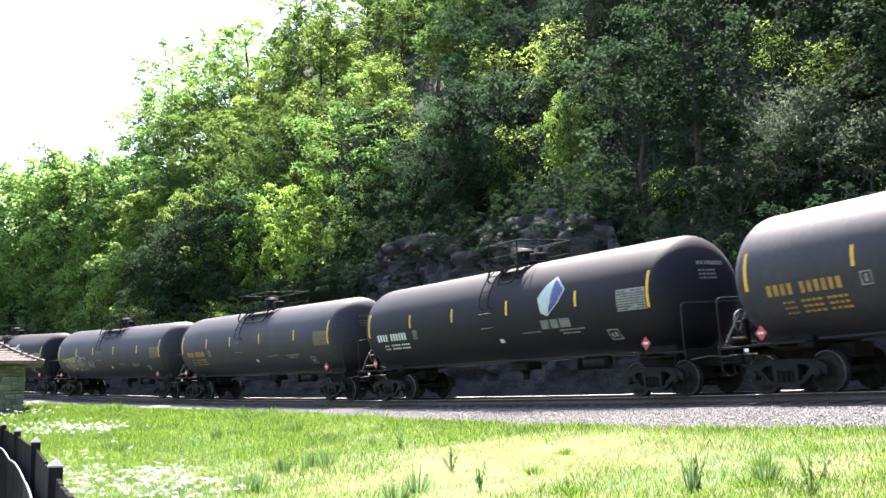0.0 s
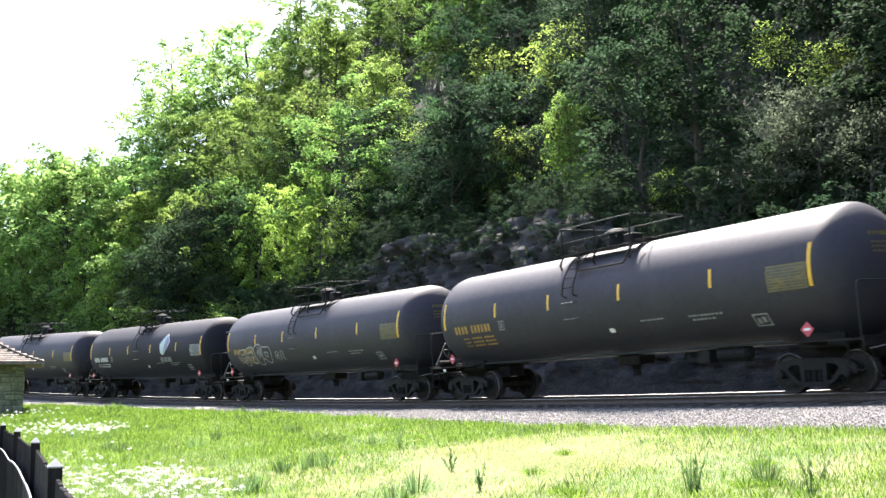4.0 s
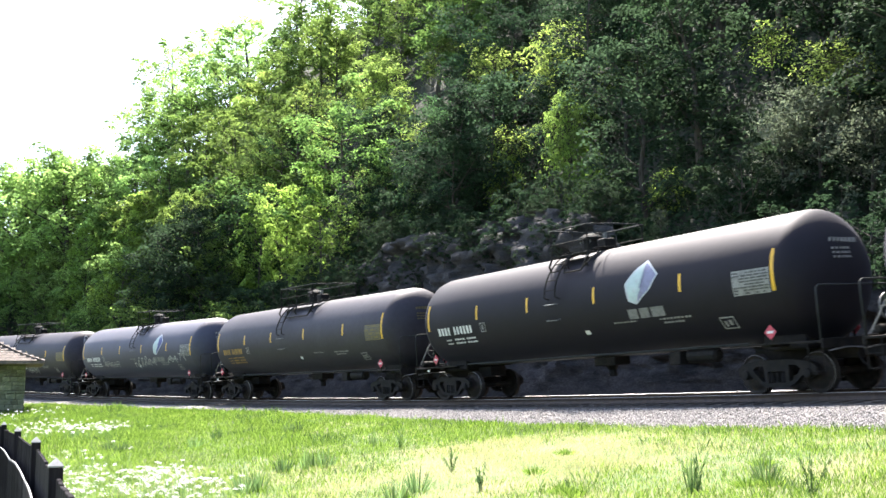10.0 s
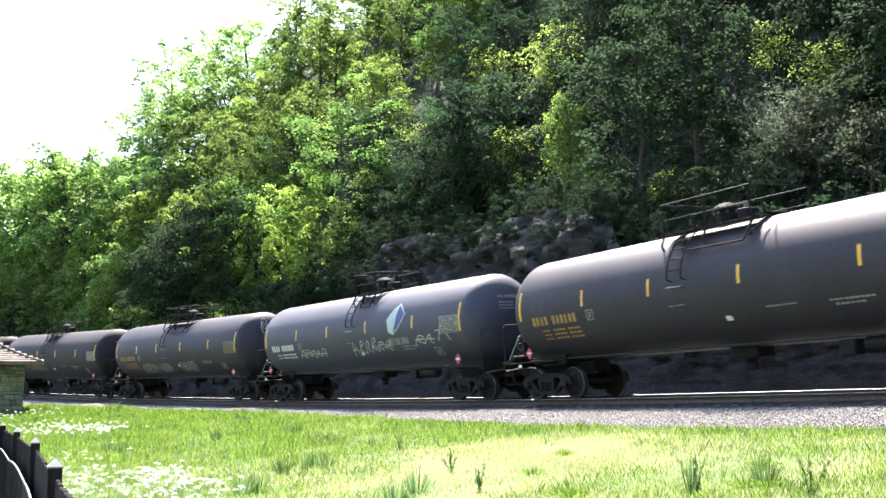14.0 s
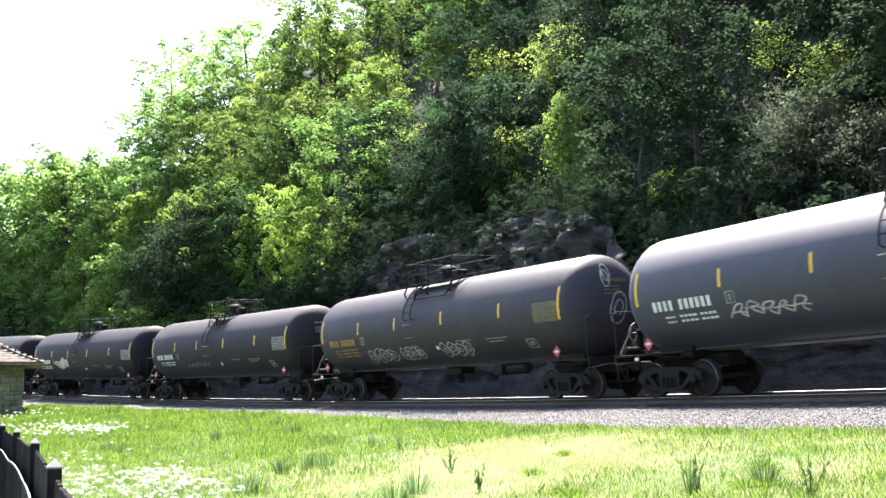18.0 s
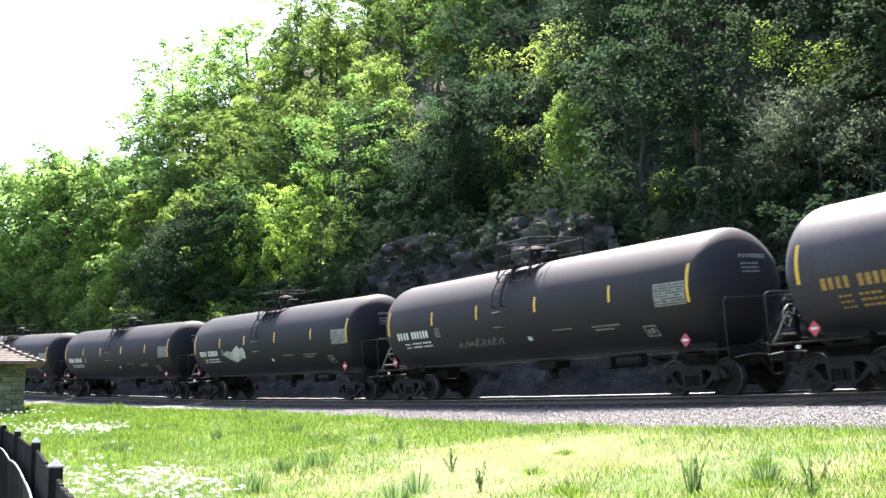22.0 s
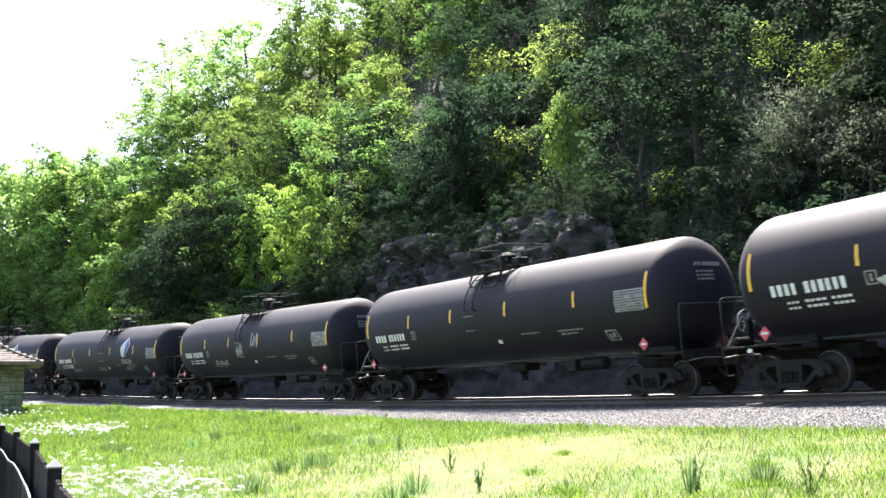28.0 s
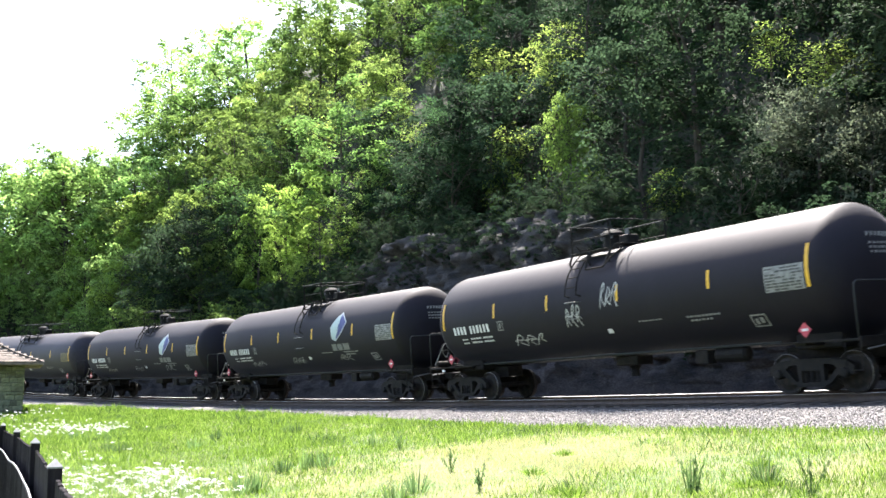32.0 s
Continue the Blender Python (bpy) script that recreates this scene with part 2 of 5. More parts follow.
def mesh_part(name, verts, faces, material, parent=None, label="", smooth=False):
    """The same from arrays of points and faces of one size."""
    me = bpy.data.meshes.new(name)
    v, f = np.asarray(verts, np.float32), np.asarray(faces, np.int32)
    me.vertices.add(len(v)), me.loops.add(f.size), me.polygons.add(len(f))
    me.vertices.foreach_set("co", v.ravel())
    me.loops.foreach_set("vertex_index", f.ravel())
    me.polygons.foreach_set("loop_start", np.arange(0, f.size, f.shape[1], dtype=np.int32))
    if smooth:
        me.polygons.foreach_set("use_smooth", [True] * len(f))
    me.materials.append(material)
    me.update(calc_edges=True)
    ob = new(name, me)
    ob.parent = parent
    if label:
        ob["label"] = label
    return ob


def thing(name, label, category, group="", kind="", m=None):
    ob = new(name)
    if m is not None:
        ob.matrix_basis = m
    return tagged(ob, label, category, group, kind)


def box(bm, x0, x1, y0, y1, z0, z1, bevel=0.0):
    r = bmesh.ops.create_cube(bm, size=1, matrix=Matrix.Translation(((x0 + x1) / 2, (y0 + y1) / 2, (z0 + z1) / 2)) @ Matrix.Diagonal((x1 - x0, y1 - y0, z1 - z0, 1)))
    if bevel:
        edges = list({e for v in r["verts"] for e in v.link_edges})
        bmesh.ops.bevel(bm, geom=edges, offset=bevel, segments=2, affect="EDGES", profile=0.5)
    return bm


def tube(bm, points, radius, sides=6):
    """A round bar along a line of points."""
    pts = [Vector(p) for p in points]
    rings = []
    side = None
    for i, p in enumerate(pts):
        way = (pts[min(i + 1, len(pts) - 1)] - pts[max(i - 1, 0)]).normalized()
        if side is None:
            side = way.orthogonal().normalized()
        side = (side - way * side.dot(way)).normalized()
        other = way.cross(side)
        r = radius[i] if isinstance(radius, (list, tuple)) else radius
        rings.append([bm.verts.new(p + r * (math.cos(a) * side + math.sin(a) * other)) for a in (2 * math.pi * k / sides for k in range(sides))])
    for a, b in zip(rings, rings[1:]):
        for k in range(sides):
            bm.faces.new((a[k], a[(k + 1) % sides], b[(k + 1) % sides], b[k]))
    bm.faces.new(rings[0][::-1]), bm.faces.new(rings[-1])
    return bm


def lathe(bm, profile, axis_pose, sides=32):
    """Turns a profile of (along, radius) round the x axis of axis_pose."""
    rings = []
    for u, r in profile:
        if r < 1e-6:
            rings.append([bm.verts.new(axis_pose @ Vector((u, 0, 0)))])
        else:
            rings.append([bm.verts.new(axis_pose @ Vector((u, r * math.cos(a), r * math.sin(a)))) for a in (2 * math.pi * k / sides for k in range(sides))])
    for a, b in zip(rings, rings[1:]):
        for k in range(sides):
            q = [a[k % len(a)], a[(k + 1) % len(a)], b[(k + 1) % len(b)], b[k % len(b)]]
            q = [v for i, v in enumerate(q) if v not in q[:i]]
            if len(q) > 2:
                bm.faces.new(q)
    bmesh.ops.recalc_face_normals(bm, faces=bm.faces[:])
    return bm


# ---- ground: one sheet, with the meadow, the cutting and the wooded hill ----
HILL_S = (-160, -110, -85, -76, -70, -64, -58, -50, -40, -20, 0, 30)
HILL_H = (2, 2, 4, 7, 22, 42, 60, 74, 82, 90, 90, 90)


def toe_of(s):
    """How far out and how far below the rails the ballast ends on the meadow's side: narrower far up the line."""
    f = np.clip((s + 5) / 23, 0, 1)
    f = f * f * (3 - 2 * f)
    return 3.3 + 0.8 * f, 0.42 + 0.30 * f


def ground_z(x, y):
    s, n = track_sn(x, y)
    sc = np.clip(s, -90, 50)
    zr = 1.506 - 0.00101 * sc + 0.000319 * sc * sc
    toe_n, toe_drop = toe_of(s)
    meadow = (zr - toe_drop) * (1 - np.clip((n - toe_n) / (18 - toe_n), 0, 1))
    d = -n
    rise = np.clip((d - 7.6) / 2.2, 0, 1) * 5.5 + np.clip(d - 9.8, 0, None) * 1.05
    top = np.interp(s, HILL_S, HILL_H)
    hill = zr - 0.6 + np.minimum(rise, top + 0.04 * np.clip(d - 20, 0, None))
    far = np.clip((np.hypot(x, y) - 250) / 300, 0, 1)
    return np.where(n > toe_n, meadow, np.where(n > -6, zr - 0.8 + 0.1 * (n < 0), hill)) * (1 - far)


def build_ground():
    def axis(lo, hi):
        fine = np.arange(lo, hi, 1.0)
        return np.concatenate([[-3000, -1500, -800, -500, -350], np.arange(-260, lo, 8.0), fine, np.arange(hi, 260, 8.0), [350, 500, 800, 1500, 3000]])
    xs, ys = axis(-70, 45), axis(-6, 120)
    gx, gy = np.meshgrid(xs, ys)
    rng = np.random.default_rng(3)
    gz = ground_z(gx, gy)
    _, n = track_sn(gx, gy)
    rough = np.where(n > 4.5, 0.004, np.where(n < -9, 0.35, 0.0))
    gz = gz + rng.normal(0, 1, gz.shape) * rough
    v = np.stack([gx, gy, gz], -1).reshape(-1, 3)
    w, h = len(xs), len(ys)
    i = (np.arange(h - 1)[:, None] * w + np.arange(w - 1)[None]).ravel()
    f = np.stack([i, i + 1, i + w + 1, i + w], 1)
    ob = mesh_part("ground", v, f, M_SOIL, smooth=True)
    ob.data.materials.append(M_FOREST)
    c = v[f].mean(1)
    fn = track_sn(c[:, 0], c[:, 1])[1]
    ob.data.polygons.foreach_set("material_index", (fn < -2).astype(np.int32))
    tagged(ob, "sloping grass meadow below a wooded hillside", "ground", kind="structure")


build_ground()


# ---- railway ----
def sweep(profile, s0, s1, step, closed=True):
    """A ring of (n, h) swept along the banked track."""
    ss = np.arange(s0, s1 + step / 2, step)
    k = len(profile)
    v = [on_track(float(s), n, h) for s in ss for n, h in profile]
    f = []
    for i in range(len(ss) - 1):
        for j in range(k if closed else k - 1):
            a, b = i * k + j, i * k + (j + 1) % k
            f.append((a, b, b + k, a + k))
    return v, f


def build_track():
    v, f = [], []
    for i, s in enumerate(np.arange(-150, 71, 2.0)):
        s = float(s)
        tn, td = toe_of(s)
        z = rail_z(s)
        lift = 0.025 * min(max((s + 45) / 45, 0.0), 1.0)
        v += [beside(s, n, z - d) for n, d in ((tn + 0.15, td + 0.06), (2.7, 0.37), (1.4, 0.30), (-1.4, 0.14), (-2.4, 0.13), (-3.3, 0.105 - lift), (-5.2, 0.16 - lift), (-7.6, 0.5))]
        if i:
            f += [(8 * i - 8 + j, 8 * i - 7 + j, 8 * i + 1 + j, 8 * i + j) for j in range(7)]
    ob = mesh_part("ballast_bed", v, f, M_BALLAST)
    # only the meadow-side slope stays pale, the rest carries the painted shadow
    ob.data.materials.append(M_BALLAST_SHADE)
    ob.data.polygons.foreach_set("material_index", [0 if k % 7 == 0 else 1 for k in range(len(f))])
    tagged(ob, "pale grey crushed stone ballast bed under the track", "ballast", kind="structure")
    track = thing("railway_track", "curved railway track with worn steel rails on wooden ties", "railway track", kind="structure")
    for side in (1, -1):
        c = 0.755 * side
        prof = [(c - 0.07, -0.172), (c + 0.07, -0.172), (c + 0.07, -0.158), (c + 0.012, -0.14), (c + 0.012, -0.045), (c + 0.036, -0.036), (c + 0.036, -0.004),
                (c - 0.036, -0.004), (c - 0.036, -0.036), (c - 0.012, -0.045), (c - 0.012, -0.14), (c - 0.07, -0.158)]
        mesh_part("rail", *sweep(prof, -150, 70, 1.5), M_RAIL, track)
        mesh_part("rail_head", *sweep([(c - 0.034, -0.004), (c + 0.034, -0.004), (c + 0.03, 0.0), (c - 0.03, 0.0)], -150, 70, 1.5), M_RAIL_TOP, track, "bright worn running surface")
    bm = box(bmesh.new(), -0.11, 0.11, -1.3, 1.3, -0.34, -0.176, 0.012)
    tie = part("tie", bm, M_TIE, track)
    tie.matrix_basis = car_pose(-60.0, 0.3)
    for i in range(1, 180):
        o = tie.copy()
        scene.collection.objects.link(o)
        o.matrix_basis = car_pose(-60.0 + 0.52 * i, 0.3) @ pose(0, 0, 0, 0, 0, random.uniform(-1, 1))


build_track()


def build_stones():
    """Loose crushed stone on the shoulder towards the meadow."""
    rng = np.random.default_rng(11)
    base = np.array([(1, 0, 0), (-1, 0, 0), (0, 1, 0), (0, -1, 0), (0, 0, 1), (0, 0, -1)], float)
    tri = np.array([(0, 2, 4), (2, 1, 4), (1, 3, 4), (3, 0, 4), (2, 0, 5), (1, 2, 5), (3, 1, 5), (0, 3, 5)])
    V, Fc = [], []
    count = 52000
    s = 27 - 95 * rng.random(count) ** 1.7
    tn, td = toe_of(s)
    n = 2.62 + 0.12 * rng.normal(size=count).clip(-1, 1) + (tn - 2.47) * rng.random(count)
    for i in range(count):
        h = -0.362 - max(0.0, n[i] - 2.7) * (td[i] - 0.31) / (tn[i] - 2.55)
        p = beside(float(s[i]), float(n[i]), rail_z(float(s[i])) + h + 0.022)
        size = rng.uniform(0.010, 0.024) * (1.6 if s[i] < -10 else 1)
        q = base * rng.uniform(0.6, 1.25, (6, 1)) * size * np.array([1.0, 1.0, 1.05])
        a = rng.uniform(0, 6.28)
        q = q @ np.array([[math.cos(a), -math.sin(a), 0], [math.sin(a), math.cos(a), 0], [0, 0, 1]])
        V.append(q + np.array(p)), Fc.append(tri + 6 * i)
    ob = mesh_part("ballast_stones", np.concatenate(V), np.concatenate(Fc), M_STONES)
    tagged(ob, "loose pale crushed stones on the track shoulder", "gravel", kind="stuff")


build_stones()


# ---- tank wagons ----
TANK_R, TANK_H, HALF = 1.53, 2.63, 7.45
HEAD = 0.8
TRUCK_X = 6.9
WHEEL_R = 0.457


def tank_profile():
    pr = [(-HALF - HEAD * math.sin(a), TANK_R * math.cos(a)) for a in np.linspace(math.pi / 2, 0, 11)]
    pr[0] = (pr[0][0], 0.0)
    pr += [(x, TANK_R) for x in np.linspace(-HALF, HALF, 9)[1:-1]]
    return pr + [(-u, r) for u, r in pr[10::-1]]


def on_tank(u, phi, off=0.006):
    """A point on the side towards the eye: phi in degrees, 0 at half height, 90 on top."""
    r = TANK_R + off
    a = radians(phi)
    return Vector((u, -r * math.cos(a), TANK_H + r * math.sin(a)))


def patch_on_tank(bm, u0, u1, p0, p1, off=0.006, skew=0.0):
    """A sheet on the tank's side, over a length and an angle, 3 mm thick."""
    nu, np_ = max(1, int((u1 - u0) / 0.6)), max(1, int(abs(p1 - p0) / 6))
    rows = [[[bm.verts.new(on_tank(u0 + (u1 - u0) * i / nu + skew * j / np_, p0 + (p1 - p0) * j / np_, o)) for i in range(nu + 1)] for j in range(np_ + 1)] for o in (off - 0.004, off)]
    lo, hi = rows
    for j in range(np_):
        for i in range(nu):
            bm.faces.new((hi[j][i], hi[j][i + 1], hi[j + 1][i + 1], hi[j + 1][i]))
    for i in range(nu):
        bm.faces.new((lo[0][i], lo[0][i + 1], hi[0][i + 1], hi[0][i]))
        bm.faces.new((hi[np_][i], hi[np_][i + 1], lo[np_][i + 1], lo[np_][i]))
    for j in range(np_):
        bm.faces.new((lo[j + 1][0], lo[j][0], hi[j][0], hi[j + 1][0]))
        bm.faces.new((hi[j + 1][nu], hi[j][nu], lo[j][nu], lo[j + 1][nu]))
    return bm


def poly_on_tank(bm, outline, off):
    """A cut-out shape of (u, phi) corners that follows the round of the tank's side."""
    f = bm.faces.new([bm.verts.new((u, 0, p)) for u, p in outline])
    bmesh.ops.triangulate(bm, faces=[f])
    for p in range(-60, 60, 3):
        bmesh.ops.bisect_plane(bm, geom=bm.verts[:] + bm.edges[:] + bm.faces[:], plane_co=(0, 0, p), plane_no=(0, 0, 1))
    for v in bm.verts:
        v.co = on_tank(v.co.x, v.co.z, off)
    bmesh.ops.recalc_face_normals(bm, faces=bm.faces[:])
    return bm


def stroke_on_tank(bm, points, width, off=0.007):
    """A painted line through (u, phi) points."""
    pts = [Vector((u, radians(p) * TANK_R)) for u, p in points]
    rows = []
    for i, p in enumerate(pts):
        t = (pts[min(i + 1, len(pts) - 1)] - pts[max(i - 1, 0)]).normalized()
        q = Vector((-t.y, t.x)) * width / 2
        rows.append([bm.verts.new(on_tank(c.x, math.degrees(c.y / TANK_R), off)) for c in (p - q, p + q)])
    for a, b in zip(rows, rows[1:]):
        bm.faces.new((a[0], b[0], b[1], a[1]))
    return bm


def letter_bars(bm, u, phi, count, height, width, gap, rng, blanks=()):
    """A line of upright bars in place of lettering."""
    for i in range(count):
        if i not in blanks:
            x = u + i * (width + gap)
            patch_on_tank(bm, x, x + width * rng.uniform(0.75, 1.0), phi, phi + height)
    return bm


def scribble(bm, u0, u1, p0, p1, letters, rng, width):
    """Angular strokes of spray paint side by side that spell nothing."""
    step = (u1 - u0) / letters
    for k in range(letters):
        c = u0 + step * k
        tall = rng.uniform(0.7, 1.15)

        def at(a, b):
            return c + step * (a + 0.25 * b), p0 + (p1 - p0) * b * tall

        pts = [at(rng.uniform(-0.1, 0.15), rng.uniform(-0.1, 0.2)), at(rng.uniform(0.1, 0.4), rng.uniform(0.8, 1.05)), at(rng.uniform(0.5, 0.9), rng.uniform(0.6, 1.0)), at(rng.uniform(0.2, 0.6), rng.uniform(0.3, 0.5)), at(rng.uniform(0.7, 1.1), rng.uniform(-0.1, 0.25))]
        bend = []
        for i in range(len(pts) - 1):
            q = [pts[max(i - 1, 0)], pts[i], pts[i + 1], pts[min(i + 2, len(pts) - 1)]]
            for f in (0, 0.25, 0.5, 0.75):
                w = (-f + 2 * f * f - f ** 3, 2 - 5 * f * f + 3 * f ** 3, f + 4 * f * f - 3 * f ** 3, f ** 3 - f * f)
                bend.append(tuple(0.5 * sum(w[j] * q[j][m] for j in range(4)) for m in (0, 1)))
        stroke_on_tank(bm, bend + [pts[-1]], width)
        if rng.random() < 0.6:
            h = rng.uniform(0.35, 0.6)
            stroke_on_tank(bm, [at(-0.1, h), at(0.5, h + 0.08), at(1.0, h - 0.05)], width * 0.8)
    return bm


def bubble_tag(bm, u0, u1, p0, p1, letters, rng, width):
    """Outlined rounded letter shapes side by side that spell nothing."""
    step = (u1 - u0) / letters
    for k in range(letters):
        cu, cp = u0 + step * (k + 0.5), (p0 + p1) / 2 + rng.uniform(-0.08, 0.08) * (p1 - p0)
        ph = [rng.uniform(0, 6.28) for _ in range(2)]
        for r in (1.0, rng.uniform(0.3, 0.45)):
            pts = []
            for i in range(23):
                a = i / 22 * 2 * math.pi
                q = r * (1 + 0.16 * math.sin(2 * a + ph[0]) + 0.14 * math.sin(3 * a + ph[1]))
                pts.append((cu + 0.56 * step * q * math.cos(a), cp + 0.5 * (p1 - p0) * q * math.sin(a)))
            stroke_on_tank(bm, pts, width)
    return bm


def head_tag(bm, cy, cz, ry, rz, rng):
    """Crossed loops of spray paint on the front head."""
    for size in (1.0, 0.5):
        rows = []
        ph = rng.uniform(0, 6.28)
        for i in range(25):
            a = i / 24 * 2 * math.pi
            q = size * (1 + 0.2 * math.sin(2 * a + ph))
            ring = []
            for w in (-0.02, 0.02):
                y, z = cy + (ry * q + w) * math.cos(a), cz + (rz * q + w) * math.sin(a)
                r = math.hypot(y, z - TANK_H)
                ring.append(bm.verts.new((HALF + HEAD * math.sqrt(max(0.0, 1 - (r / TANK_R) ** 2)) + 0.012, y, z)))
            rows.append(ring)
        for a, b in zip(rows, rows[1:]):
            bm.faces.new((a[0], b[0], b[1], a[1]))
    return bm


def build_wheelset(parent):
    """One axle with two wheels; returned at the middle of its truck."""
    prof = [(-0.84, 0), (-0.84, 0.24), (-0.83, 0.30), (-0.80, 0.34), (-0.79, 0.40), (-0.815, 0.41), (-0.815, 0.447), (-0.807, 0.457), (-0.70, 0.459), (-0.685, 0.485), (-0.67, 0.485), (-0.665, 0.40),
            (-0.70, 0.37), (-0.72, 0.2), (-0.70, 0.11), (-0.55, 0.085)]
    prof = prof + [(-u, r) for u, r in prof[::-1]]
    bm = lathe(bmesh.new(), prof, pose(0, 0, 0, 0, 0, 90), 28)
    ws = part("wheelset", bm, [M_WHEEL, M_TREAD], parent, smooth=False)
    for p in ws.data.polygons:
        r = math.hypot(p.center.x, p.center.z)
        p.material_index = 1 if 0.4475 < r < 0.4565 and abs(p.center.y) > 0.8 else 0
        p.use_smooth = True
    return ws


def build_truck(parent, x, swing):
    """A two-axle truck: cast side frames, bolster, springs, bearing caps, wheelsets."""
    bm = bmesh.new()
    box(bm, -0.22, 0.22, -1.05, 1.05, 0.50, 0.70, 0.03)
    truck = part("truck", bm, M_TRUCK, parent)
    truck.matrix_basis = pose(x, 0, 0, 0, 0, swing)
    outline = [(-1.12, 0.42), (-1.12, 0.60), (-0.95, 0.72), (-0.45, 0.78), (0.45, 0.78), (0.95, 0.72), (1.12, 0.60), (1.12, 0.42), (0.72, 0.42), (0.52, 0.26), (0.34, 0.17), (-0.34, 0.17), (-0.52, 0.26), (-0.72, 0.42)]
    holes = [[(-0.68, 0.56), (-0.58, 0.64), (-0.36, 0.66), (-0.34, 0.30), (-0.42, 0.29)], [(0.68, 0.56), (0.58, 0.64), (0.36, 0.66), (0.34, 0.30), (0.42, 0.29)], [(-0.24, 0.26), (-0.24, 0.52), (0.24, 0.52), (0.24, 0.26)]]
    for side in (-1, 1):
        bm = bmesh.new()
        edges = []
        for loop in (outline, *holes):
            vs = [bm.verts.new((px, side * 1.0, pz)) for px, pz in loop]
            edges += [bm.edges.new((vs[i], vs[(i + 1) % len(vs)])) for i in range(len(vs))]
        bmesh.ops.triangle_fill(bm, edges=edges, use_beauty=True)
        r = bmesh.ops.extrude_face_region(bm, geom=bm.faces[:])
        bmesh.ops.translate(bm, verts=[v for v in r["geom"] if isinstance(v, bmesh.types.BMVert)], vec=(0, side * 0.13, 0))
        bmesh.ops.recalc_face_normals(bm, faces=bm.faces[:])
        part("side_frame", bm, M_TRUCK, truck, "dust-covered cast side frame")
        for dx in (-0.15, 0, 0.15):
            coil = [(0.0, 0.0)] + [(0.02 * k, 0.068 if k % 2 else 0.05) for k in range(13)] + [(0.24, 0.0)]
            part("spring", lathe(bmesh.new(), coil, pose(dx, side * 1.065, 0.27, 0, -90, 0), 8), M_TRUCK, truck)
        for dx in (-0.889, 0.889):
            bm = lathe(bmesh.new(), [(-0.1, 0), (-0.1, 0.105), (0.03, 0.115), (0.09, 0.10), (0.10, 0.05), (0.10, 0)], pose(dx, side * 1.10, WHEEL_R, 0, 0, 90 * side), 12)
            part("bearing_cap", bm, M_TRUCK, truck)
    sets = []
    for dx in (-0.889, 0.889):
        ws = build_wheelset(truck)
        ws.location = (dx, 0, WHEEL_R)
        sets.append((ws, dx))
    return truck


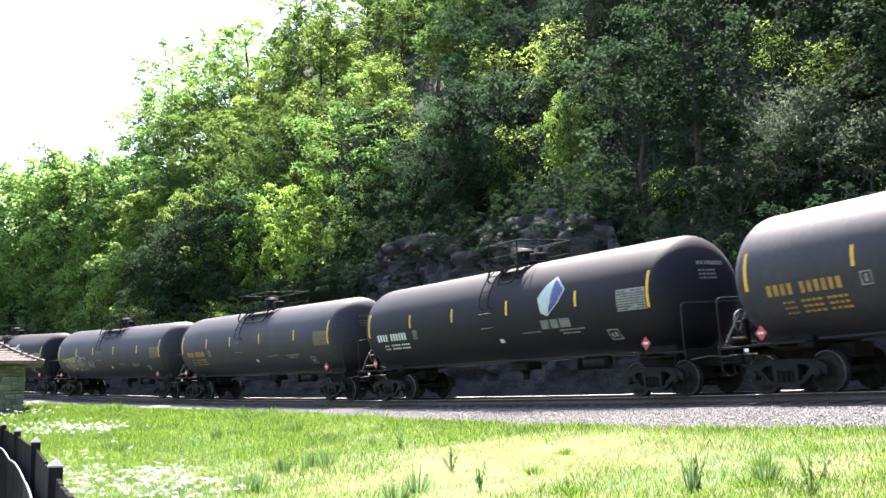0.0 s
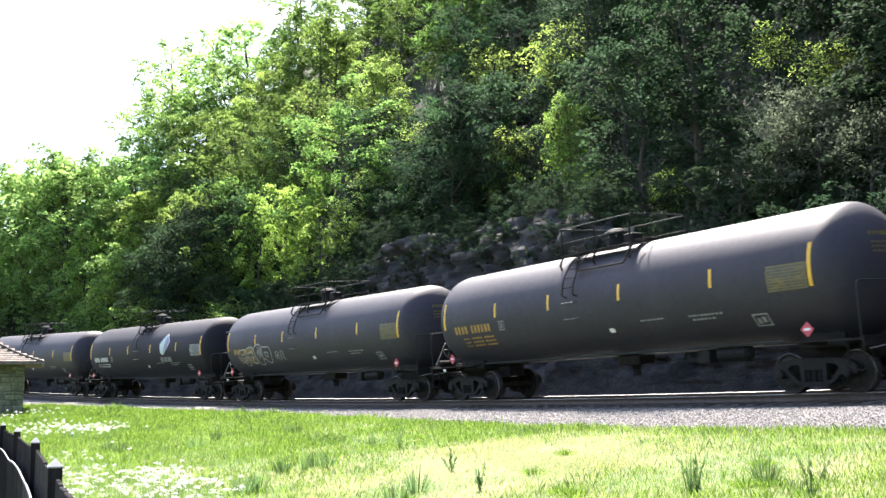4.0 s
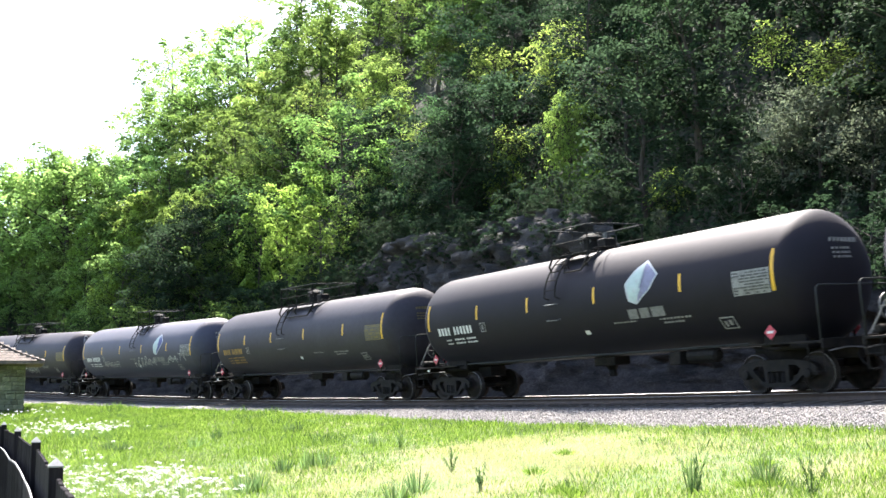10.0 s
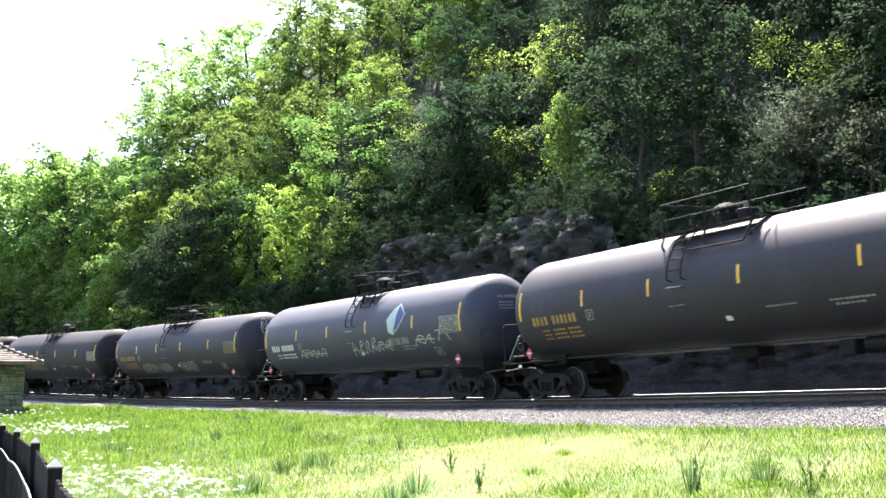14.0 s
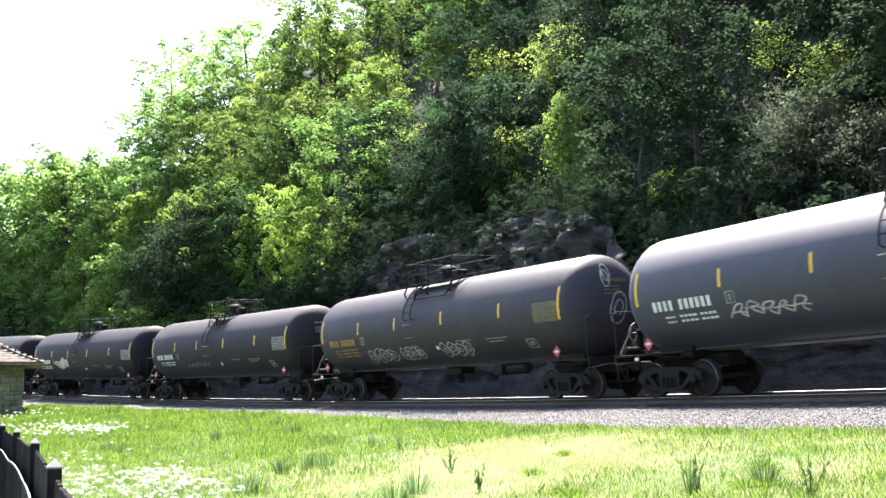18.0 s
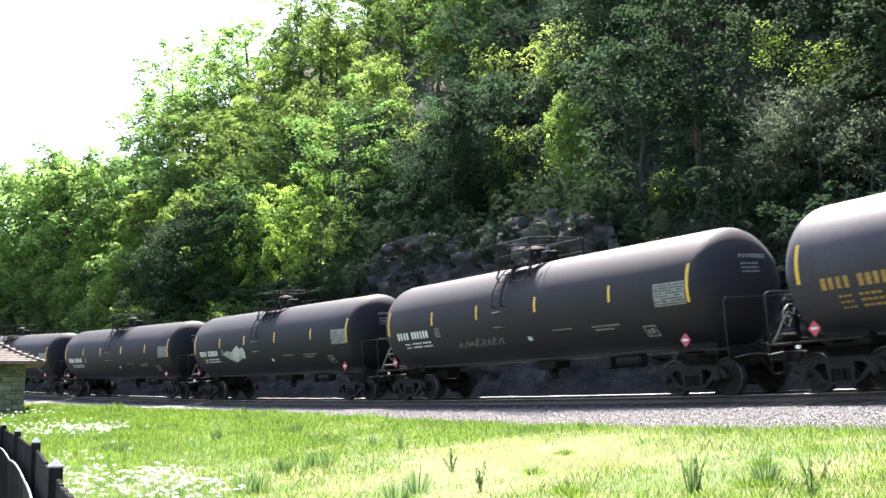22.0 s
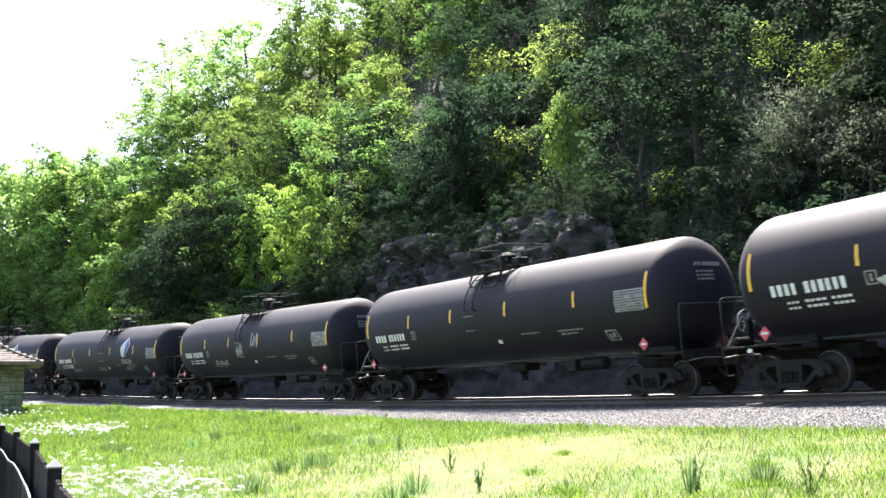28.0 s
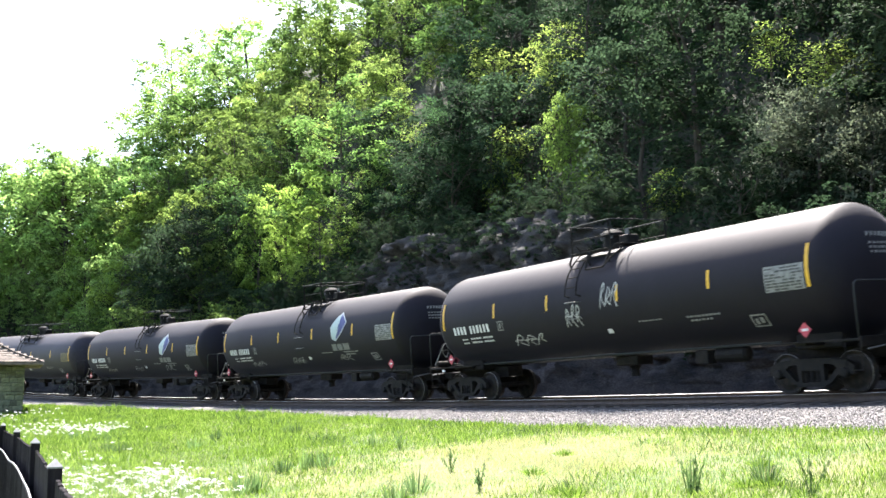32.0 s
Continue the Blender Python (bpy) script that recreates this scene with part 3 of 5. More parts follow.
def build_wagon(u0, u1, ladder_u):
    """A tank wagon with all that the whole class shares. Forwards is +x, the side towards the eye is -y."""
    car = thing("tank_car", "black railway tank car with yellow side stripes on the rails", "tank car", "tank cars of the train")
    bm = lathe(bmesh.new(), tank_profile(), pose(0, 0, TANK_H), 72)
    part("tank", bm, M_TANK, car, smooth=True)
    for e in (-1, 1):
        # saddle between tank and stub sill
        bm = bmesh.new()
        box(bm, e * TRUCK_X - 0.6, e * TRUCK_X + 0.6, -0.78, 0.78, 0.98, 1.4, 0.04)
        box(bm, e * TRUCK_X - 0.14, e * TRUCK_X + 0.14, -1.4, 1.4, 1.06, 1.15, 0.02)
        part("saddle", bm, M_STEEL, car)
        bm = bmesh.new()
        x0, x1 = sorted((e * 5.6, e * 8.45))
        box(bm, x0, x1, -0.3, 0.3, 0.72, 1.05, 0.02)
        part("stub_sill", bm, M_STEEL, car)
        # coupler: shank, knuckle head, hose
        bm = bmesh.new()
        x0, x1 = sorted((e * 8.4, e * 8.82))
        box(bm, x0, x1, -0.09, 0.09, 0.78, 0.94, 0.02)
        x0, x1 = sorted((e * 8.74, e * 9.02))
        box(bm, x0, x1, -0.17, 0.14, 0.72, 1.0, 0.05)
        part("coupler", bm, M_TRUCK, car, "rusty cast coupler")
        bm = tube(bmesh.new(), [(e * 8.45, -0.35, 0.85), (e * 8.6, -0.37, 0.62), (e * 8.8, -0.33, 0.45), (e * 8.98, -0.28, 0.52)], 0.025, 6)
        part("brake_hose", bm, M_STEEL, car)
        # end platform with grating and step
        bm = bmesh.new()
        x0, x1 = sorted((e * 7.75, e * 8.5))
        box(bm, x0, x1, -1.5, 1.5, 1.10, 1.15, 0.008)
        part("end_platform", bm, M_STEEL, car)
        bm = bmesh.new()
        x0, x1 = sorted((e * 8.44, e * 8.5))
        box(bm, x0, x1, -1.5, 1.5, 0.98, 1.19, 0.01)
        part("end_sill", bm, M_STEEL, car)
        # bent-pipe handrail across the end
        x = e * 8.42
        bm = tube(bmesh.new(), [(x, -1.46, 1.15), (x, -1.46, 2.2), (x, -1.43, 2.29), (x, -1.34, 2.33), (x, -0.55, 2.33), (x, 0.55, 2.33), (x, 1.34, 2.33), (x, 1.43, 2.29), (x, 1.46, 2.2), (x, 1.46, 1.15)], 0.022, 8)
        part("handrail", bm, M_HANDRAIL, car, "bent-pipe end handrail", smooth=True)
        for side in (-1, 1):
            y = side * 1.46
            # side running board from the platform to the saddle
            bm = bmesh.new()
            x0, x1 = sorted((e * 5.9, e * 8.45))
            box(bm, x0, x1, min(y, y - side * 0.3), max(y, y - side * 0.3), 1.12, 1.155, 0.006)
            part("running_board", bm, M_STEEL, car)
            # hanging ladder step
            bm = tube(bmesh.new(), [(e * 8.44, y, 1.1), (e * 8.44, y, 0.50), (e * 8.06, y, 0.50), (e * 8.06, y, 1.1)], 0.018, 6)
            tube(bm, [(e * 8.44, y, 0.8), (e * 8.06, y, 0.8)], 0.015, 6)
            part("sill_step", bm, M_STEEL, car)
            # placard holder with its diamond
            bm = box(bmesh.new(), e * 7.12 - 0.03, e * 7.12 + 0.03, min(y * 0.98, y * 1.0), max(y * 0.98, y * 1.0), 1.13, 1.42, 0.005)
            part("placard_bracket", bm, M_STEEL, car)
            yy = y + side * 0.012
            bm = bmesh.new()
            c = Vector((e * 7.12, yy, 1.40))
            f = bm.faces.new([bm.verts.new(c + Vector(q) * 0.17) for q in ((-1, 0, 0), (0, 0, -1), (1, 0, 0), (0, 0, 1))])
            r2 = bmesh.ops.extrude_face_region(bm, geom=[f])
            bmesh.ops.translate(bm, verts=[v for v in r2["geom"] if isinstance(v, bmesh.types.BMVert)], vec=(0, side * 0.008, 0))
            bmesh.ops.recalc_face_normals(bm, faces=bm.faces[:])
            pl = part("placard", bm, M_RED, car, "red diamond hazard placard with a white band")
            bm = box(bmesh.new(), e * 7.12 - 0.085, e * 7.12 + 0.085, min(yy + side * 0.009, yy + side * 0.014), max(yy + side * 0.009, yy + side * 0.014), 1.375, 1.43)
            part("placard_band", bm, M_WHITE, pl)
            # cut lever and grab iron on the end
            bm = tube(bmesh.new(), [(e * 8.53, side * 0.2, 0.95), (e * 8.55, side * 0.8, 0.98), (e * 8.55, side * 1.4, 0.92)], 0.016, 6)
            part("cut_lever", bm, M_GALV, car)
    # white plate added to paint the bright glint at this corner
    part("corner_plate", box(bmesh.new(), -7.64, -7.52, -1.53, -1.5, 1.0, 1.08, 0.005), M_WHITE, car, "small white plate in place of a glint on the frame corner")
    # brake wheel and stand at the rear end
    bm = bmesh.new()
    lathe(bm, [(-0.015, 0.27), (-0.015, 0.29), (0.015, 0.29), (0.015, 0.27)], pose(-8.35, -0.75, 1.75), 20)
    for k in range(3):
        a = k * math.pi / 3
        tube(bm, [(-8.35, -0.75 + 0.28 * math.cos(a), 1.75 + 0.28 * math.sin(a)), (-8.35, -0.75 - 0.28 * math.cos(a), 1.75 - 0.28 * math.sin(a))], 0.012, 6)
    part("brake_wheel", bm, M_GALV, car)
    bm = box(bmesh.new(), -8.32, -8.22, -0.83, -0.67, 1.15, 1.8, 0.015)
    part("brake_stand", bm, M_STEEL, car)
    bm = lathe(bmesh.new(), [(-0.3, 0), (-0.3, 0.07), (-0.26, 0.1), (0.2, 0.1), (0.24, 0.07), (0.34, 0.04), (0.34, 0)], pose(-8.22, -1.05, 1.28, 0, 0, 90), 14)
    part("brake_cylinder", bm, M_STEEL, car)
    bm = tube(bmesh.new(), [(-8.3, -1.4, 1.24), (-8.42, -0.9, 1.3), (-8.4, -0.3, 1.22)], 0.03, 6)
    part("brake_lever", bm, M_HANDRAIL, car)
    bm = tube(bmesh.new(), [(-8.4, -1.35, 1.2), (-8.05, -1.2, 1.85)], 0.02, 6)
    part("brake_rod", bm, M_GALV, car)
    # top platform with its rails, manway and valves
    deck_z, um = 4.06, (u0 + u1) / 2
    bm = bmesh.new()
    for y0 in (-1.08, 0.68):
        box(bm, u0, u1, y0, y0 + 0.4, deck_z, deck_z + 0.04, 0.005)
    for x0 in (u0, u1 - 0.3):
        box(bm, x0, x0 + 0.3, -0.7, 0.7, deck_z + 0.12, deck_z + 0.16, 0.005)
    deck = part("top_platform", bm, M_STEEL, car)
    for x in (u0 + 0.06, um, u1 - 0.06):
        for side in (-1, 1):
            bm = tube(bmesh.new(), [(x, side * 1.05, deck_z), (x, side * 1.18, deck_z - 0.25), (x, side * 1.12, deck_z - 0.38)], 0.032, 6)
            part("platform_bracket", bm, M_STEEL, deck)
            if x != um or u1 - u0 > 2:
                bm = tube(bmesh.new(), [(x, side * 1.05, deck_z), (x, side * 1.05, 4.86)], 0.024, 6)
                part("rail_post", bm, M_STEEL, deck)
    for side in (-1, 1):
        bm = tube(bmesh.new(), [(u0, side * 1.05, 4.86), (u1, side * 1.05, 4.86)], 0.018, 6)
        part("guard_rail", bm, M_HANDRAIL, deck)
        bm = tube(bmesh.new(), [(u0 + 0.05, side * 1.05, 4.45), (u1 - 0.05, side * 1.05, 4.45)], 0.014, 6)
        part("mid_rail", bm, M_STEEL, deck)
    for x in (u0, u1):
        bm = tube(bmesh.new(), [(x, -1.05, 4.86), (x, 0, 4.875), (x, 1.05, 4.86)], 0.022, 6)
        part("cross_rail", bm, M_HANDRAIL, deck)
    bm = lathe(bmesh.new(), [(-0.2, 0), (-0.2, 0.27), (0.36, 0.27), (0.38, 0.33), (0.46, 0.33), (0.54, 0.24), (0.58, 0.08), (0.58, 0)], pose(um - 0.25, 0, TANK_H + TANK_R, 0, -90, 0), 20)
    manway = part("manway", bm, M_STEEL, car)
    for k in range(8):
        a = k * math.pi / 4
        bm = tube(bmesh.new(), [(um - 0.25 + 0.31 * math.cos(a), 0.31 * math.sin(a), TANK_H + TANK_R + 0.3), (um - 0.25 + 0.31 * math.cos(a), 0.31 * math.sin(a), TANK_H + TANK_R + 0.5)], 0.018, 6)
        part("eye_bolt", bm, M_GALV, manway)
    bm = box(bmesh.new(), um + 0.25, um + 0.62, -0.22, 0.22, TANK_H + TANK_R - 0.02, TANK_H + TANK_R + 0.34, 0.05)
    part("valve_box", bm, M_STEEL, car)
    bm = tube(bmesh.new(), [(um + 0.44, -0.05, TANK_H + TANK_R + 0.3), (um + 0.44, -0.05, TANK_H + TANK_R + 0.52)], 0.06, 8)
    part("relief_valve", bm, M_GALV, car)
    # lower guard of the platform, side ladder on the round of the tank
    g0 = um if u1 - u0 < 2 else u0 + 0.9
    bm = tube(bmesh.new(), [(g0 - 0.1, -1.06, deck_z), (g0 + 0.02, -1.33, deck_z - 0.5), (u1 - 0.12, -1.33, deck_z - 0.5), (u1 + 0.02, -1.06, deck_z)], 0.028, 6)
    part("side_guard", bm, M_STEEL, car)
    bm = tube(bmesh.new(), [(u1 - 0.12, -1.33, deck_z - 0.5), (u1 + 0.12, -1.24, deck_z - 0.28), (u1 + 0.3, -0.95, deck_z - 0.02)], 0.018, 6)
    part("guard_brace", bm, M_STEEL, car)
    bm = bmesh.new()
    for dx in (-0.24, 0.24):
        tube(bm, [(ladder_u + dx, -1.1, 4.3)] + [on_tank(ladder_u + dx, p, 0.17) for p in range(58, 10, -8)] + [on_tank(ladder_u + dx, 9, 0.15), on_tank(ladder_u + dx, 8, 0.0)], 0.022, 6)
    ladder = part("ladder", bm, M_STEEL, car)
    for p in range(56, 12, -10):
        bm = tube(bmesh.new(), [on_tank(ladder_u - 0.24, p, 0.17), on_tank(ladder_u + 0.24, p, 0.17)], 0.016, 6)
        part("rung", bm, M_STEEL, ladder)
    for p in (2, -14):
        bm = tube(bmesh.new(), [on_tank(ladder_u - 0.3, p, 0.0), on_tank(ladder_u - 0.3, p, 0.12), on_tank(ladder_u + 0.2, p, 0.12), on_tank(ladder_u + 0.2, p, 0.0)], 0.014, 6)
        part("grab_iron", bm, M_GALV, car)
    # bottom outlet, air tank, brake pipe
    bm = lathe(bmesh.new(), [(-0.1, 0), (-0.1, 0.22), (0.3, 0.2), (0.42, 0.12), (0.6, 0.12), (0.6, 0)], pose(0.1, 0, 1.15, 0, 90, 0), 14)
    part("bottom_outlet", bm, M_STEEL, car)
    bm = box(bmesh.new(), -0.35, 0.55, -0.3, 0.3, 0.85, 1.12, 0.04)
    part("outlet_skid", bm, M_STEEL, car)
    bm = lathe(bmesh.new(), [(-0.5, 0), (-0.5, 0.12), (-0.44, 0.19), (0.44, 0.19), (0.5, 0.12), (0.5, 0)], pose(4.4, -0.75, 0.98), 14)
    part("air_reservoir", bm, M_STEEL, car)
    bm = box(bmesh.new(), 3.35, 3.75, -0.95, -0.6, 0.78, 1.12, 0.03)
    part("brake_valve", bm, M_STEEL, car)
    bm = tube(bmesh.new(), [(-6.0, -0.92, 1.18), (-2, -0.95, 1.17), (0, -0.95, 1.18), (3, -0.95, 1.17), (6.0, -0.92, 1.18)], 0.03, 6)
    part("brake_pipe", bm, M_HANDRAIL, car)
    swing = math.degrees(TRUCK_X / RADIUS)
    for e in (-1, 1):
        build_truck(car, e * TRUCK_X, -e * swing)
    # yellow stripes: a long one at each end, short ones between
    for u, p0, p1 in ((-7.37, -10, 23), (7.37, -12, 24)):
        part("end_stripe", patch_on_tank(bmesh.new(), u - 0.045, u + 0.045, p0, p1), M_YELLOW, car)
    for u in (-4.42, -1.74, 1.29, 4.53):
        part("side_stripe", patch_on_tank(bmesh.new(), u - 0.042, u + 0.042, -2.5, 14), M_YELLOW, car)
    return car


def logo(car, u, dark):
    """A leaf-like emblem: a pale-edged kite, dark blue on one side, a pale veined leaf on the other, with a word below as hollow blocks."""
    part("emblem_edge", poly_on_tank(bmesh.new(), [(u + 0.76, 35), (u + 1.26, 18), (u + 0.98, 4), (u + 0.46, -9), (u + 0.16, -5), (u + 0.04, 12), (u + 0.36, 25)], 0.006), M_LOGO_RIM, car)
    part("emblem_blue", poly_on_tank(bmesh.new(), [(u + 0.77, 32), (u + 1.2, 17.5), (u + 0.93, 4), (u + 0.5, -6.5), (u + 0.70, 6), (u + 0.77, 20)], 0.010), M_LOGO_BLUE if dark else M_LOGO_FADED, car)
    leaf = part("emblem_leaf", poly_on_tank(bmesh.new(), [(u + 0.72, 31), (u + 0.72, 18), (u + 0.64, 5), (u + 0.44, -6.5), (u + 0.22, -4), (u + 0.11, 11), (u + 0.38, 23)], 0.010), M_LOGO_PALE, car)
    part("leaf_vein", stroke_on_tank(bmesh.new(), [(u + 0.66, 25), (u + 0.52, 14), (u + 0.42, 5), (u + 0.36, -4)], 0.04, 0.013), M_LOGO_RIM, leaf)
    for x0, x1 in ((0.05, 0.40), (0.48, 0.82), (0.90, 1.36)):
        part("emblem_bar", patch_on_tank(bmesh.new(), u + x0, u + x1, -23, -13), M_GREY_DIM, car, "dim grey block under the emblem")


def markings(car, rng, paint):
    """Stencilled marks as bars, the data panel, small signs."""
    for u in [-6.8 + 0.195 * k for k in range(4)] + [-5.86 + 0.19 * k for k in range(6)]:
        part("stencil_bar", patch_on_tank(bmesh.new(), u, u + rng.uniform(0.10, 0.125), -17.5, -8), paint, car)
    bm = bmesh.new()
    for row in range(2 if paint is M_WHITE else 3):
        letter_bars(bm, -6.45, -25 - 5 * row, 3, 1.8, 0.08, 0.04, rng)
        letter_bars(bm, -5.95, -25 - 5 * row, 4, 2.2, 0.12, 0.03, rng)
        letter_bars(bm, -5.25, -25 - 5 * row, 4, 2.2, 0.11, 0.03, rng)
    tagged(part("stencil_print", bm, paint, car), kind="stuff")
    dim = M_FADED_WHITE if paint is M_WHITE else M_OCHRE_DULL
    board = part("data_panel", patch_on_tank(bmesh.new(), 6.2, 7.28, -13, 8.5), dim, car, "dense stencilled data panel")
    bm = bmesh.new()
    for j in range(8):
        x = 6.24
        while x < 7.2:
            w = rng.uniform(0.06, 0.2)
            if rng.random() < 0.8:
                patch_on_tank(bm, x, min(x + w, 7.24), -12 + 2.5 * j, -10.6 + 2.5 * j, 0.010)
            x += w + 0.03
    tagged(part("panel_print", bm, M_PANEL, board), kind="stuff")
    bm = bmesh.new()
    for a, b, c, d in ((5.5, 5.95, -44, -42.6), (5.5, 5.95, -32, -30.6), (5.5, 5.54, -44, -31), (5.91, 5.95, -44, -31), (5.6, 5.68, -41, -35), (5.74, 5.84, -40, -34)):
        patch_on_tank(bm, a, b, c, d)
    part("test_box", bm, M_FADED_WHITE, car)
    bm = bmesh.new()
    for a, b, c, d in ((-4.3, -4.02, -18, -17), (-4.3, -4.02, -8, -7), (-4.3, -4.27, -18, -7), (-4.05, -4.02, -18, -7), (-4.2, -4.13, -15.5, -9.5)):
        patch_on_tank(bm, a, b, c, d)
    part("class_box", bm, M_FADED_WHITE, car)
    bm = bmesh.new()
    letter_bars(bm, 3.6, -27, 9, 1.8, 0.1, 0.025, rng)
    letter_bars(bm, 3.7, -31, 6, 1.8, 0.1, 0.025, rng)
    letter_bars(bm, 1.9, -26, 7, 1.4, 0.1, 0.025, rng)
    tagged(part("stencil_note", bm, M_FADED_WHITE, car), kind="stuff")
    part("stencil_spot", patch_on_tank(bmesh.new(), 0.6, 0.79, -35, -30), M_WHITE, car)
    # marks on the front head
    bm = bmesh.new()
    for row, (z, w) in enumerate(((3.30, 1.05), (3.14, 0.7), (3.04, 0.7), (2.94, 0.6))):
        for k in range(int(w / 0.12)):
            y = -0.45 + 0.12 * k
            hh = 0.11 if row == 0 else 0.05
            r = math.hypot(y, z + hh / 2 - TANK_H)
            x = HALF + HEAD * math.sqrt(max(0.0, 1 - (r / TANK_R) ** 2)) + 0.012
            box(bm, x - 0.006, x, y, y + 0.09, z, z + hh)
    tagged(part("head_stencil", bm, M_FADED_WHITE if paint is M_WHITE else M_OCHRE_DULL, car), kind="stuff")


M_FADED_WHITE = mat("worn_white_stencil", (0.21, 0.21, 0.205), 0.6, 0, 0.3, 9)
M_OCHRE_DULL = mat("faded_yellow_stencil", (0.12, 0.092, 0.03), 0.6, 0, 0.2, 9)

# place along the train at the middle of the clip, paint, and what sets each wagon apart
TRAIN = (
    (120.7, "ochre", ""), (102.54, "white", "logo_blue"), (84.35, "ochre", ""), (66.4, "ochre", "big_tag"), (48.33, "white", "logo"),
    (30.25, "ochre", ""), (12.06, "white", "grey"), (-6.08, "ochre", "tags"), (-24.3, "white", "brown"), (-42.4, "white", "patch"),
    (-60.75, "white", ""), (-78.95, "white", "small_tags"), (-97.2, "white", "logo_blue"), (-115.3, "white", "logo_blue"), (-133.4, "ochre", ""), (-151.5, "white", ""), (-169.6, "ochre", ""))
SPEED = 5.83
LABELS = {
    "": "black railway tank car with white stencilled marks and yellow stripes",
    "logo": "black railway tank car with a pale leaf emblem on its side",
    "logo_blue": "black railway tank car with a blue and white leaf emblem",
    "big_tag": "black railway tank car with large white looping graffiti",
    "grey": "faded blue-grey railway tank car with scrawled graffiti and pale emblem",
    "tags": "black railway tank car with three outlined graffiti tags low down",
    "brown": "dusty brown-black railway tank car with faint graffiti",
    "patch": "black railway tank car with a pale painted-over patch",
    "small_tags": "black railway tank car with several small white graffiti tags"}


def build_train():
    protos = {"short": build_wagon(-1.0, 0.75, -0.45), "long": build_wagon(-1.5, 1.5, -0.65), "shifted": build_wagon(-0.1, 1.5, 0.3)}
    used, cars = set(), []
    for s, colour, what in TRAIN:
        kind = "long" if colour == "ochre" else "shifted" if what in ("logo_blue", "grey") else "short"
        cars.append(copy_thing(protos[kind], pose(0, 0, 0)) if kind in used else protos[kind])
        used.add(kind)
    for car, (s, colour, what) in zip(cars, TRAIN):
        rng = random.Random(int(1000 + s * 10))
        car["label"] = LABELS[what] if what or colour == "white" else "black railway tank car with ochre stencilled marks and yellow stripes"
        paint = M_TANK_GREY if what == "grey" else M_TANK_BROWN if what == "brown" else M_TANK_WORN if colour == "ochre" else M_TANK
        if paint is not M_TANK:
            for o in car.children:
                if o.name.split(".")[0] == "tank":
                    o.material_slots[0].link = "OBJECT"
                    o.material_slots[0].material = paint
        markings(car, rng, M_OCHRE if colour == "ochre" else M_WHITE)
        if what.startswith("logo") or what == "grey":
            logo(car, 2.5 if what == "logo" else 2.8, what != "logo")
        if what == "big_tag":
            part("graffiti", bubble_tag(bmesh.new(), -6.2, -3.1, -38, -5, 4, rng, 0.045), M_GRAFFITI, car, "white looping spray paint")
            part("graffiti", scribble(bmesh.new(), -2.7, -1.8, -34, -12, 2, rng, 0.035), M_GRAFFITI, car)
        if what == "tags":
            for u, w in ((-4.1, 1.95), (-1.75, 1.4), (0.9, 1.7)):
                part("graffiti", bubble_tag(bmesh.new(), u, u + w, -48, -27, 4, rng, 0.04), M_GRAFFITI, car, "grey outlined spray paint tag")
            part("graffiti", head_tag(bmesh.new(), 0.0, 2.55, 0.34, 0.4, rng), M_GRAFFITI, car, "round spray paint tag on the tank's head")
            part("graffiti", head_tag(bmesh.new(), -0.3, 3.5, 0.16, 0.3, rng), M_GRAFFITI, car)
        if what == "grey":
            for u, w, n, p0, p1 in ((-4.3, 2.3, 5, -32, -17), (0.1, 1.9, 4, -33, -13), (2.0, 1.0, 2, -30, -10), (4.55, 1.2, 2, -26, -12), (5.9, 0.9, 1, -24, 0)):
                part("graffiti", scribble(bmesh.new(), u, u + w, p0, p1, n, rng, 0.045), M_GRAFFITI, car, "pale scrawled spray paint")
        if what == "brown":
            part("graffiti", scribble(bmesh.new(), -3.2, -0.6, -37, -26, 8, rng, 0.035), M_GREY_DIM, car, "faint grey spray paint")
        if what == "patch":
            bm = poly_on_tank(bmesh.new(), [(-4.05, -14), (-3.6, -10), (-3.1, -13), (-2.9, -8), (-2.5, -2), (-2.3, -8), (-1.9, -6), (-1.75, -14), (-1.85, -26), (-2.2, -25), (-2.6, -30), (-3.0, -32), (-3.5, -26), (-3.9, -20)], 0.008)
            part("faded_patch", bm, M_PATCH, car, "pale painted-over patch")
        if what == "logo_blue" and s < 0:
            for u, w, n in ((-4.9, 1.3, 3), (-0.9, 1.1, 3), (3.1, 1.0, 2)):
                part("graffiti", scribble(bmesh.new(), u, u + w, -42, -31, n, rng, 0.04), M_FADED_WHITE, car, "faint grey spray paint")
        if what == "small_tags":
            for u, w, p0, p1 in ((-3.7, 1.6, -40, -27), (-0.95, 0.7, -22, -2), (0.6, 0.7, -6, 20)):
                part("graffiti", scribble(bmesh.new(), u, u + w, p0, p1, 3, rng, 0.04), M_GRAFFITI, car, "small white spray paint tag")
    return cars


CARS = build_train()


# ---- trees ----
def quads(centres, normals, ups, w, h):
    """Leaf blades: four-cornered, pointed and folded a little, one per centre."""
    side = np.cross(normals, ups)
    side /= np.linalg.norm(side, axis=1, keepdims=True) + 1e-9
    up = np.cross(side, normals)
    v = np.empty((len(centres), 4, 3))
    v[:, 0], v[:, 2] = centres - up * h[:, None] * 0.5, centres + up * h[:, None] * 0.5
    fold = normals * (w * 0.25)[:, None]
    v[:, 1], v[:, 3] = centres + side * w[:, None] * 0.5 + fold, centres - side * w[:, None] * 0.5 + fold
    return v.reshape(-1, 3), np.arange(len(centres) * 4).reshape(-1, 4)


